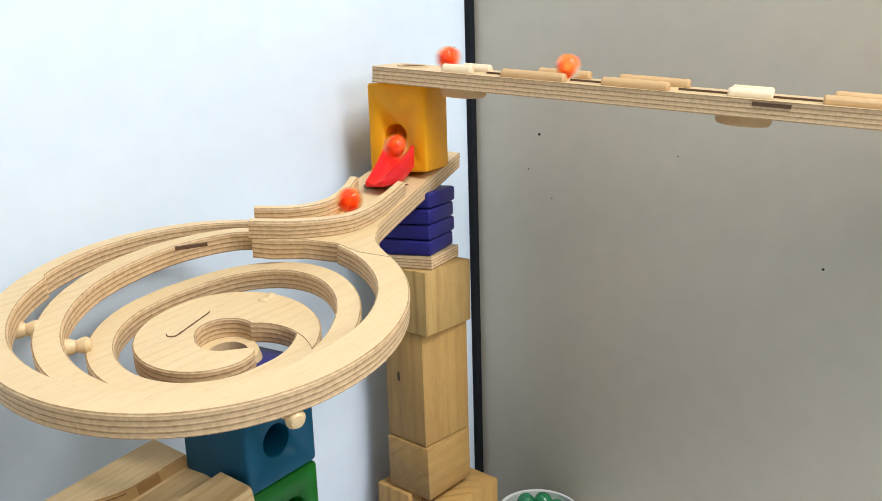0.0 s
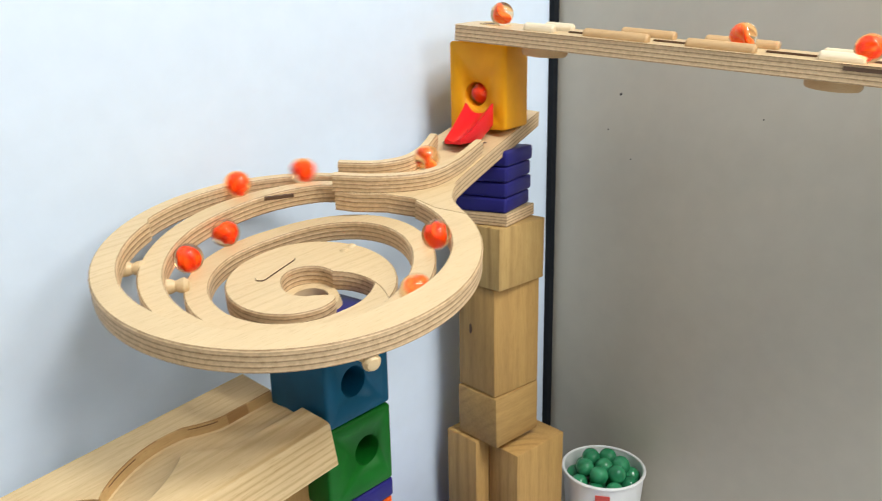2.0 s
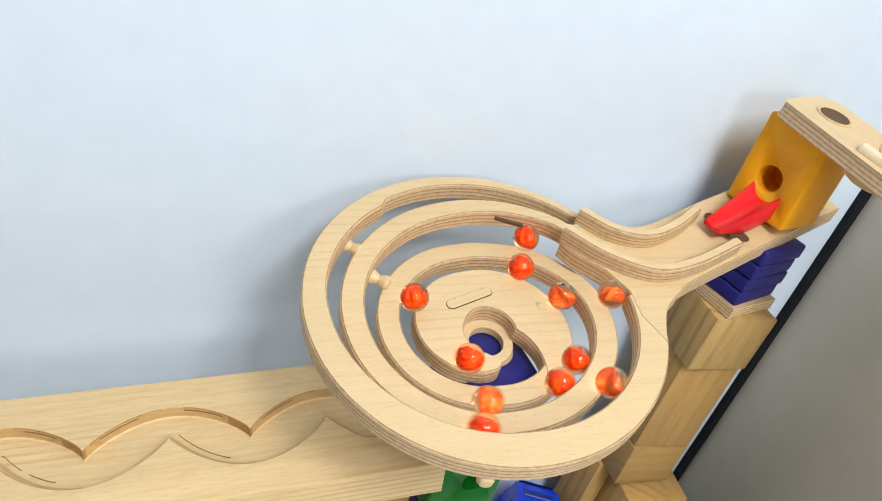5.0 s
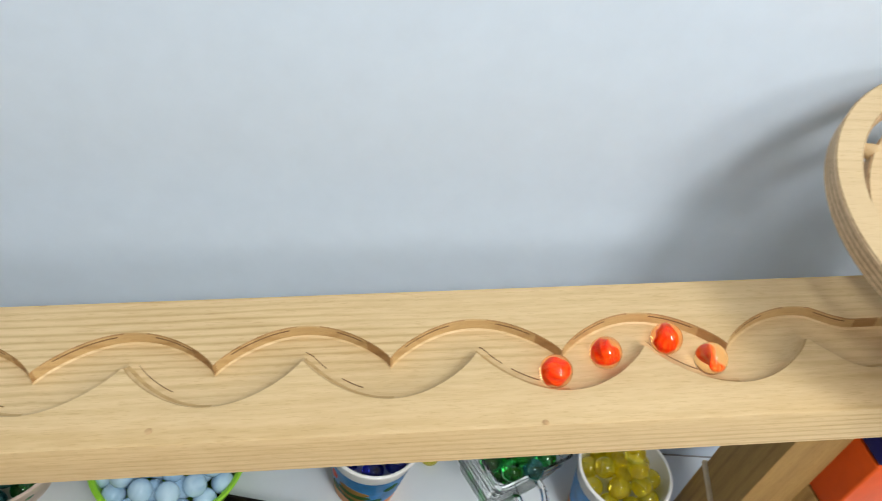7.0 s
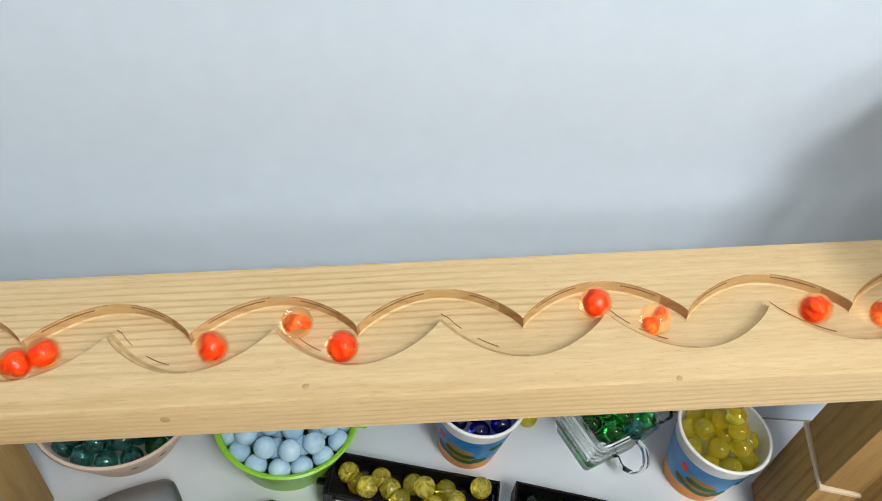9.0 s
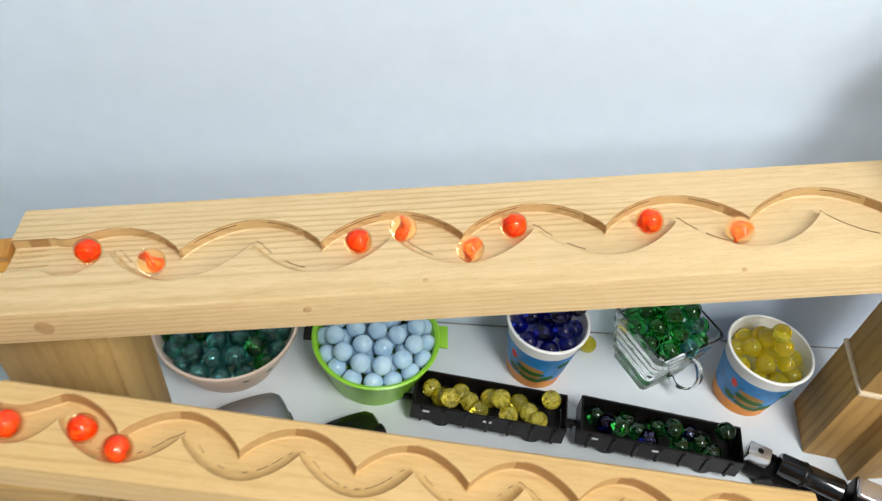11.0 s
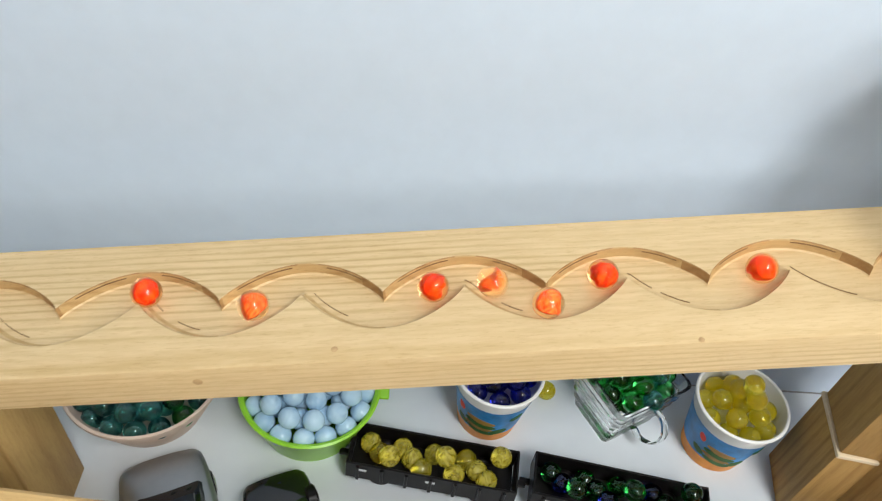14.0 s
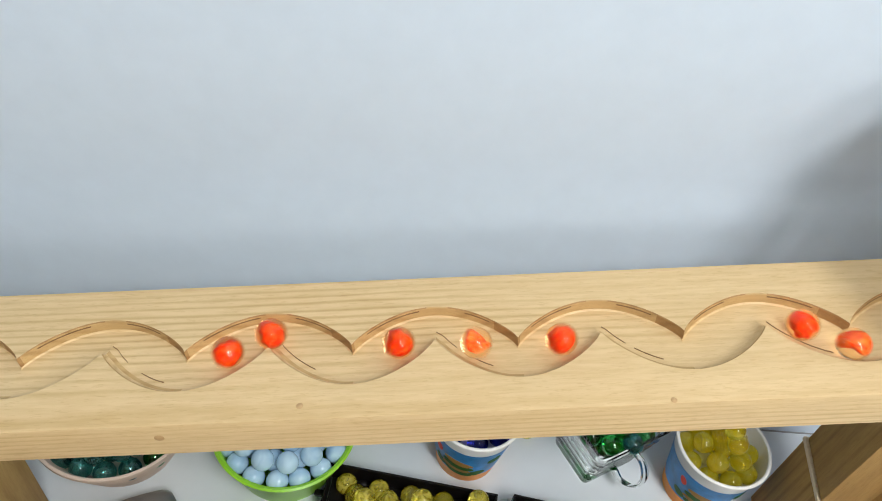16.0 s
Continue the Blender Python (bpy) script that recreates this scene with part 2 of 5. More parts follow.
def box(sx, sy, sz, bevel=0.0015, segs=2, m=None):
    """A block standing on z = 0, centred in x and y."""
    bm = bmesh.new()
    bmesh.ops.create_cube(bm, size=1.0)
    bmesh.ops.transform(bm, matrix=Matrix.Translation((0, 0, sz / 2)) @ Matrix.Diagonal((sx, sy, sz, 1)), verts=bm.verts)
    if bevel:
        bmesh.ops.bevel(bm, geom=list(bm.edges), offset=bevel, segments=segs, affect="EDGES", profile=0.5)
    if m is not None:
        bmesh.ops.transform(bm, matrix=m, verts=bm.verts)
    return bm


def lathe(profile, n=48, m=None):
    """Turns a list of (radius, height) about z; closes ends that touch the axis."""
    bm = bmesh.new()
    rings = []
    for r, z in profile:
        if r < 1e-6:
            rings.append([bm.verts.new((0, 0, z))])
        else:
            rings.append([bm.verts.new((r * math.cos(2 * math.pi * k / n), r * math.sin(2 * math.pi * k / n), z)) for k in range(n)])
    for a, b in zip(rings, rings[1:]):
        for k in range(n):
            j = (k + 1) % n
            q = [a[k % len(a)], a[j % len(a)], b[j % len(b)], b[k % len(b)]]
            q = list(dict.fromkeys(q))
            if len(q) > 2:
                bm.faces.new(q)
    bmesh.ops.recalc_face_normals(bm, faces=bm.faces)
    if m is not None:
        bmesh.ops.transform(bm, matrix=m, verts=bm.verts)
    return bm


def loft(sections, edge_sides=(), closed_ends=True, uv=None):
    """Skins closed sections of equal length; sides in edge_sides take material 1. uv: the height of each section point."""
    bm = bmesh.new()
    layer = bm.loops.layers.uv.new("UVMap")
    rows = [[bm.verts.new(p) for p in s] for s in sections]
    n = len(rows[0])
    for i, (a, b) in enumerate(zip(rows, rows[1:])):
        for k in range(n):
            j = (k + 1) % n
            f = bm.faces.new((a[k], a[j], b[j], b[k]))
            f.material_index = 1 if k in edge_sides else 0
            if uv:
                for loop, h in zip(f.loops, (uv[k], uv[j], uv[j], uv[k])):
                    loop[layer].uv = (i * 0.1, h)
    if closed_ends:
        for r in (rows[0], rows[-1]):
            f = bm.faces.new(r)
            f.material_index = 1 if edge_sides else 0
            if uv:
                for loop, h in zip(f.loops, uv):
                    loop[layer].uv = (0, h)
    bmesh.ops.recalc_face_normals(bm, faces=bm.faces)
    return bm


def strip_section(a, b, z0, z1, c=0.0008):
    """Chamfered rectangle between the plan points a and b, as eight points and their heights."""
    a, b = Vector((*a, 0)), Vector((*b, 0))
    d = (b - a).normalized() * c
    up = Vector((0, 0, 1))
    pts = [a + d + up * z0, b - d + up * z0, b + up * (z0 + c), b + up * (z1 - c), b - d + up * z1, a + d + up * z1, a + up * (z1 - c), a + up * (z0 + c)]
    return pts


STRIP_UV = (0, 0, 0.05, 0.95, 1, 1, 0.95, 0.05)
STRIP_EDGES = (1, 2, 3, 5, 6, 7)


def slab(outline, z0, z1, mats, name, parent, label="", c=0.0006):
    """A plate cut to a plan outline, its edge showing the plies."""
    bm = bmesh.new()
    layer = bm.loops.layers.uv.new("UVMap")
    n = len(outline)
    cx, cy = sum(p[0] for p in outline) / n, sum(p[1] for p in outline) / n
    low = [bm.verts.new((x, y, z0)) for x, y in outline]
    high = [bm.verts.new((x, y, z1 - c)) for x, y in outline]
    ins = []
    for k in range(n):
        a, b = Vector(outline[k - 1]), Vector(outline[(k + 1) % n])
        t = (b - a).normalized()
        p = Vector(outline[k]) + Vector((-t.y, t.x)) * c
        ins.append(bm.verts.new((p.x, p.y, z1)))
    for lo, hi, v0, v1, mi in ((low, high, 0, 0.95, 1), (high, ins, 0.95, 1, 1)):
        for k in range(n):
            j = (k + 1) % n
            f = bm.faces.new((lo[k], lo[j], hi[j], hi[k]))
            f.material_index = mi
            for loop, h in zip(f.loops, (v0, v0, v1, v1)):
                loop[layer].uv = (k * 0.1, h)
    top = bm.faces.new(ins)
    bot = bm.faces.new(list(reversed(low)))
    bmesh.ops.triangulate(bm, faces=[top, bot])
    bmesh.ops.recalc_face_normals(bm, faces=bm.faces)
    return part(name, bm, mats, parent, label)


def smooth_path(points, n):
    """Catmull-Rom through plan or space points."""
    p = [Vector(q) for q in points]
    p = [2 * p[0] - p[1]] + p + [2 * p[-1] - p[-2]]
    out = []
    for i in range(1, len(p) - 2):
        for k in range(n):
            u = k / n
            out.append(0.5 * (2 * p[i] + (p[i + 1] - p[i - 1]) * u + (2 * p[i - 1] - 5 * p[i] + 4 * p[i + 1] - p[i + 2]) * u * u + (3 * p[i] - p[i - 1] - 3 * p[i + 1] + p[i + 2]) * u ** 3))
    return out + [p[-2]]


def axes(origin, ex, up):
    """A pose with x along ex and z as near to up as can be."""
    ex = Vector(ex).normalized()
    ey = Vector(up).cross(ex).normalized()
    ez = ex.cross(ey)
    m = Matrix((ex, ey, ez)).transposed().to_4x4()
    m.translation = origin
    return m


def sphere_mesh(name, r, mat, seg=24, ring=14):
    bm = bmesh.new()
    bmesh.ops.create_uvsphere(bm, u_segments=seg, v_segments=ring, radius=r)
    for f in bm.faces:
        f.smooth = True
    me = bpy.data.meshes.new(name)
    bm.to_mesh(me)
    bm.free()
    me.materials.append(mat)
    return me


# ---- room ----
def room_plate(name, sx, sy, sz, x, y, z, mat):
    ob = part(name, box(sx, sy, sz, 0.0, 1), mat, smooth=False, m=pose(x, y, z))
    return tagged(ob, kind="structure")


room_plate("table_top", 3.2, 2.2, 0.03, -0.3, -0.9, -0.03, TABLE)
room_plate("wall_back", 3.2, 0.06, 1.9, -0.3, 0.03, 0.0, WALL)
room_plate("wall_panel", 0.03, 2.2, 1.9, 0.161, -1.1025, 0.0, PANEL)
for y, z, r in ((-0.291, 0.340, 0.0009), (-0.071, 0.424, 0.0012), (-0.060, 0.395, 0.0007), (-0.083, 0.372, 0.0006), (-0.34, 0.28, 0.0007), (-0.19, 0.41, 0.0006)):
    part("speck", lathe([(0, 0.0003), (r, 0.0)], 8), BLACK_TRIM, bpy.data.objects["wall_panel"], "tiny dark speck", m=pose(-0.0151, y + 1.1025, z, 0, -90, 0))
room_plate("trim_corner", 0.0065, 0.0055, 1.9, 0.1425, -0.0029, 0.0, BLACK_TRIM)
# Unseen room shell added for bounce light; its grey walls keep contrast up.
room_plate("unseen_wall_left", 0.06, 2.3, 1.9, -1.93, -0.95, 0.0, UNSEEN_WALL)
room_plate("unseen_wall_front", 3.2, 0.06, 1.9, -0.3, -2.03, 0.0, UNSEEN_WALL)
room_plate("ceiling", 3.4, 2.4, 0.05, -0.3, -0.95, 1.9, WALL)
# Thin grey strip drawn as the line between wall and table.
room_plate("wall_foot_line", 0.95, 0.001, 0.0010, -0.34, -0.0005, 0.0, SEAM)

# ---- spiral plate ----
SPIRAL = Matrix.Translation((-0.1869, -0.1058, 0.3705)) @ axes((0, 0, 0), (1, 0, 0.121), (-0.121, -0.174, 1)).to_4x4()
R_OUT, THICK, GAP, DROP = 0.0963, 0.0115, 0.0077, 0.0115


def slot_radius(phi):
    """Middle of the spiral slot at the running angle phi, in degrees from local x."""
    swing = max(0.0, math.cos(radians(phi))) if phi > 180 else 0.0
    return 0.0895 - 0.0202 * phi / 360.0 + 0.0065 * swing


def strip_height(psi):
    """Top of the strip that lies inside the slot at the running angle psi."""
    lift = 0.0095 * max(0.0, math.cos(radians(psi - 345.0))) ** 1.5 if 200 < psi < 525 else 0.0
    return -0.025 * (1 - math.exp(-max(0.0, psi - 45.0) / 200.0)) + lift


DISC_Z = -0.0235


def polar(r, deg):
    return (r * math.cos(radians(deg)), r * math.sin(radians(deg)))


def make_spiral():
    sp = thing("spiral_track", "pale birch plywood spiral marble track with a straight neck", "marble run", SPIRAL)
    mats = [BIRCH, BIRCH_EDGE]
    # outer ring: neck round the front to the open end beside the channel
    secs = []
    for k in range(0, 121):
        a = 40.0 + k * 318.0 / 120.0
        inner = slot_radius(a) + GAP / 2 if a >= 40 else 0.08
        inner = min(inner, R_OUT - 0.0125 if a > 120 else R_OUT - 0.006)
        secs.append(strip_section(polar(inner, a), polar(R_OUT, a), -THICK, 0.0))
    part("outer_ring", loft(secs, STRIP_EDGES, True, STRIP_UV), mats, sp)
    # the long inner strip, falling towards the middle
    secs = []
    for k in range(0, 281):
        psi = 36.0 + k * (716.0 - 36.0) / 280.0
        ro, ri = slot_radius(psi) - GAP / 2, slot_radius(psi + 360) + GAP / 2
        z = strip_height(psi)
        secs.append(strip_section(polar(ri, psi), polar(ro, psi), z - THICK, z))
    part("inner_strip", loft(secs, STRIP_EDGES, True, STRIP_UV), mats, sp)
    # middle disc with the hooked outlet
    zc = DISC_Z
    secs = []
    for k in range(0, 101):
        a = 655.0 + k * (1004.0 - 655.0) / 100.0
        ro = slot_radius(a) - GAP / 2
        ri = min(0.0143 + 0.0055 * math.cos(radians(a)) - 0.003 * math.sin(radians(a)) + 0.034 * max(0.0, 710.0 - a) / 56.0, ro - 0.001)
        tip = min(1.0, (1004.0 - a) / 26.0)
        mid, half = (ri + ro) / 2, (ro - ri) / 2 * math.sqrt(max(0.03, 1 - (1 - tip) ** 2))
        secs.append(strip_section(polar(mid - half, a), polar(mid + half, a), zc - THICK, zc))
    part("centre_disc", loft(secs, STRIP_EDGES, True, STRIP_UV), mats, sp)
    part("under_ring", lathe([(0.0098, zc - 0.0155), (0.0098, zc - 0.0105), (0.0150, zc - 0.0105), (0.0165, zc - 0.0155), (0.0098, zc - 0.0155)], 48), BIRCH, sp, m=pose(0.0055, -0.003, 0))
    # long inlaid pill on the disc
    pill = [(0.012 + 0.0032 * math.cos(radians(a)), 0.0032 * math.sin(radians(a))) for a in range(-90, 91, 15)]
    pill += [(-0.012 + 0.0032 * math.cos(radians(a)), 0.0032 * math.sin(radians(a))) for a in range(90, 271, 15)]
    ob = slab(pill, -0.0002, 0.0006, [BIRCH, SLOT_DARK], "inlay", sp, "pill-shaped wooden inlay", 0.0004)
    ob.matrix_basis = pose(-0.001, 0.0195, zc, 0, 0, 20)
    # neck plate, left uncut; dark discs by the chute paint its round holes
    front = smooth_path([polar(R_OUT - 0.0005, -22), polar(R_OUT + 0.003, -9), (0.112, -0.003), (0.133, 0.009), (0.268, 0.064)], 8)
    rear = smooth_path([(0.252, 0.107), (0.165, 0.073), (0.112, 0.051), (0.075, 0.052), polar(0.083, 40)], 8)
    slab([tuple(p) for p in front] + [tuple(p) for p in rear] + [polar(0.0665, 36), polar(0.0665, 26), polar(0.075, 12), polar(0.0815, 0), polar(0.0832, -12)], -THICK, 0.00025, mats, "neck_plate", sp)
    # two guide rails on the neck
    for pts, h in (([(0.0550, 0.0415), (0.0740, 0.0215), (0.0985, 0.0085), (0.125, 0.012), (0.162, 0.0270)], 0.0105), ([(0.0695, 0.0560), (0.0855, 0.0405), (0.1055, 0.0350), (0.127, 0.0425), (0.148, 0.0560)], 0.0105)):
        path = smooth_path(pts, 8)
        secs = []
        for i, p in enumerate(path):
            d = (path[min(i + 1, len(path) - 1)] - path[max(i - 1, 0)]).normalized()
            nrm = Vector((-d.y, d.x)) * 0.0031
            secs.append(strip_section(p - nrm, p + nrm, -0.0004, h, 0.001))
        part("guide_rail", loft(secs, STRIP_EDGES, True, STRIP_UV), mats, sp)
    # round pegs that space the turns
    for a, r, z in ((142, 0.0815, -0.0125), (147, 0.0605, -0.0205), (256, 0.0905, -0.0150), (20, 0.0655, -0.0175), (17, 0.0445, -0.0265)):
        x, y = polar(r, a)
        m = Matrix.Translation((x, y, z)) @ pose(0, 0, 0, 0, 90, a)
        prof = [(0, -0.0068), (0.0028, -0.0064), (0.0042, -0.0045), (0.0038, -0.0022), (0.0028, 0), (0.0038, 0.0022), (0.0042, 0.0045), (0.0028, 0.0064), (0, 0.0068)]
        part("peg", lathe(prof, 16, m), BIRCH, sp, "turned wooden spacer peg")
    # dark notch where the strip was routed
    part("routed_notch", box(0.017, 0.0016, 0.002, 0.0, 1), SLOT_DARK, sp, m=pose(0.0275, 0.0575, -0.0026, 0, 0, -24))
    return sp


make_spiral()

# ---- tower blocks ----
TOWER_TURN = 19.0


def painted_block(name, label, mat, x, y, z, turn, w, h):
    ob = thing(name, label, "toy block", pose(x, y, z, 0, 0, turn))
    part("body", box(w, w, h, 0.002, 3), mat, ob)
    return ob


def drilled_block(name, label, mat, x, y, z, turn, w, d, h, holes):
    """A painted block with bored holes: faces -x and -y are built round the bores. holes: (face, across, up, radius)."""
    ob = thing(name, label, "toy block", pose(x, y, z, 0, 0, turn))
    me_ob = part("body", box(d, w, h, 0.0022, 3), mat, ob)
    for face, a, u, r in holes:
        cut = lathe([(0, -0.02), (r, -0.02), (r, 0.012), (0, 0.012)], 32)
        rot = pose(-d / 2, a, u, 0, -90, 0) if face == "x" else pose(a, -w / 2, u, 90, 0, 0)
        bmesh.ops.transform(cut, matrix=rot, verts=cut.verts)
        cme = bpy.data.meshes.new("cut")
        cut.to_mesh(cme)
        cut.free()
        cme.materials.append(mat)
        cob = bpy.data.objects.new("cut", cme)
        scene.collection.objects.link(cob)
        cob.parent = ob
        mod = me_ob.modifiers.new("bore", "BOOLEAN")
        mod.operation, mod.object, mod.solver = "DIFFERENCE", cob, "EXACT"
        bpy.context.view_layer.update()
        dg = bpy.context.evaluated_depsgraph_get()
        done = bpy.data.meshes.new_from_object(me_ob.evaluated_get(dg))
        me_ob.modifiers.clear()
        me_ob.data = done
        bpy.data.objects.remove(cob)
    return ob


U = Vector((math.cos(radians(TOWER_TURN)), math.sin(radians(TOWER_TURN)), 0))
V = Vector((U.y, -U.x, 0))
yc = Vector((0.0073, -0.0710, 0)) + U * 0.0215 - V * 0.0215
drilled_block("yellow_block", "yellow painted wooden block with a round hole under the ladder board", YELLOW, yc.x, yc.y, 0.4065, TOWER_TURN, 0.044, 0.040, 0.0615, [("x", 0.001, 0.025, 0.0085)])
for k in range(4):
    painted_block("navy_spacer", "thin navy blue painted spacer block in a stack of four", NAVY, yc.x + 0.001 * (k % 2), yc.y - 0.0005 * k, 0.3475 + k * 0.0113, TOWER_TURN + (1.2, -0.8, 0.6, -1.0)[k], 0.046, 0.0109)


def timber(name, label, mats, x0, x1, y0, y1, z0, z1, turn=0.0, bevel=0.0012):
    bm = box(x1 - x0, y1 - y0, z1 - z0, bevel, 2)
    for v in bm.verts:
        x, y, z = v.co
        v.co.x = x * (1 + 0.02 * math.sin(70 * z + 900 * x0 + 40 * y))
        v.co.y = y * (1 + 0.025 * math.sin(60 * z + 700 * y0 + 40 * x))
    ob = part(name, bm, mats, m=pose((x0 + x1) / 2, (y0 + y1) / 2, z0, 0, 0, turn))
    return tagged(ob, label, "wood block")


ply = thing("plywood_pad", "small plywood pad under the navy spacers", "wood block", pose(yc.x + 0.001, yc.y, 0.3385, 0, 0, TOWER_TURN - 2))
slab([(-0.024, -0.025), (0.024, -0.025), (0.024, 0.025), (-0.024, 0.025)], 0, 0.0088, [BIRCH, BIRCH_EDGE], "pad", ply)
timber("offcut_block", "pale end-grain timber offcut stacked in the tower", BLOCK_PALE, -0.002, 0.050, -0.0735, -0.030, 0.2905, 0.338, 2)
timber("tall_post", "tall timber post offcut with a dark knot", BLOCK, 0.0, 0.0495, -0.0690, -0.030, 0.2035, 0.290, -2)
timber("short_block", "short sawn timber block in the tower", BLOCK_SIDE, -0.001, 0.0490, -0.0700, -0.029, 0.1610, 0.203, 1)
timber("narrow_post", "narrow dark timber post at the tower foot", BLOCK, -0.004, 0.040, -0.052, -0.018, 0.0, 0.1605, 0)
timber("base_post", "square timber post at the tower foot", BLOCK, 0.010, 0.066, -0.0835, -0.0525, 0.0, 0.1555, 0)

# red chute on the neck
chute = thing("red_chute", "small red plastic chute resting on the plywood neck", "toy part", axes(SPIRAL @ Vector((0.177, 0.049, 0.0010)), tuple(U), (0, 0, 1)))
secs = []
for i in range(13):
    s = i / 12.0
    x = -0.027 + s * 0.040
    w = 0.0062 + 0.0048 * s ** 0.8
    zt = 0.0030 + 0.0155 * s ** 1.35
    zb = 0.0005 if s < 0.6 else 0.0005 + 0.008 * (s - 0.6) / 0.4
    lip = 0.0012 + 0.0050 * s
    side = [(w * 0.92, zb), (w, zb + 0.0012), (w, zt + lip - 0.0010), (w * 0.95, zt + lip), (w * 0.82, zt + lip - 0.0006), (w * 0.58, zt + lip * 0.25), (w * 0.30, zt - 0.0006)]
    secs.append([(x, y, z) for y, z in side] + [(x, 0.0, zt - 0.0010)] + [(x, -y, z) for y, z in reversed(side)])
part("trough", loft(secs), RED_TOY, chute, angle=50)
# Flat dark discs put the shade of the neck's holes into colour.
for s in (-1, 1):
    part("hole_rim", lathe([(0.0075, 0), (0.0, 0.0)], 24), SLOT_DARK, chute, m=pose(-0.010, s * 0.0085, -0.0002))

# ---- ladder board ----
BOARD = axes((-0.0110, -0.0400, 0.4790), (0.0880, -0.2900, -0.0350), (0, 0, 1)) @ pose(0, 0, 0, 4, 0, 0)


def make_board():
    ob = thing("ladder_board", "sloping plywood marble ladder board with dowel strips on top", "marble run", BOARD)
    outline = [(0.002, 0.0), (0.0, 0.003), (0.0, 0.036), (0.006, 0.044), (0.012, 0.046), (0.78, 0.046), (0.78, 0.0)]
    slab(outline, -0.0105, 0.0, [BIRCH, BIRCH_EDGE], "board", ob)
    # worn bowl at the outlet end; a flat dark disc paints the hole's shade
    part("outlet_rim", lathe([(0.0112, 0.0), (0.0112, 0.0008), (0.0098, 0.0008), (0.0090, 0.0002)], 40), BIRCH, ob, m=pose(0.020, 0.025, 0))
    part("outlet_hole", lathe([(0.0090, 0.00035), (0.0, 0.00035)], 40), SLOT_DARK, ob, m=pose(0.020, 0.025, 0))
    pegs = [(0.050, 0.071, 0.009, 0), (0.0915, 0.134, 0.0075, 1), (0.156, 0.196, 0.0075, 1), (0.228, 0.252, 0.009, 0), (0.277, 0.325, 0.0075, 1), (0.345, 0.375, 0.0085, 0), (0.39, 0.43, 0.0075, 1),
            (0.057, 0.077, 0.0275, 0), (0.106, 0.142, 0.040, 1), (0.160, 0.204, 0.040, 1), (0.229, 0.252, 0.0275, 0), (0.284, 0.33, 0.040, 1), (0.35, 0.39, 0.040, 1)]
    for a, b, y, dark in pegs:
        r = 0.0036
        n = 10
        L = b - a
        secs = []
        for x, s in ((-L / 2, 0.75), (-L / 2 + 0.0012, 1.0), (L / 2 - 0.0012, 1.0), (L / 2, 0.75)):
            secs.append([(x, -r * s, 0)] + [(x, r * s * -math.cos(math.pi * k / n), 0.0012 + r * s * math.sin(math.pi * k / n)) for k in range(n + 1)] + [(x, r * s, 0)])
        part("dowel_strip", loft(secs), DOWEL if dark else DOWEL_PALE, ob, "" if dark else "pale short dowel strip", m=pose((a + b) / 2, y, 0.0002, 0, 0, -3 if dark else 2))
    for a, b in ((0.078, 0.0915), (0.134, 0.158), (0.200, 0.228), (0.252, 0.279)):
        part("rail_wire", box(b - a, 0.0012, 0.0012, 0.0, 1), SLOT_DARK, ob, m=pose((a + b) / 2, 0.017, 0.0001))
    for x in (0.060, 0.238):
        part("round_foot", lathe([(0, -0.006), (0.0145, -0.006), (0.0155, -0.0045), (0.0155, 0.0), (0, 0.0)], 36), DOWEL, ob, "round wooden foot disc", m=pose(x, 0.022, -0.0106))
    part("chip", box(0.020, 0.0008, 0.0022, 0.0, 1), SLOT_DARK, ob, "dark chipped edge", m=pose(0.252, -0.0002, -0.0035))


make_board()


# ---- zigzag beams ----
def groove(u, power):
    return max(0.0, math.sin(math.pi * u)) ** power


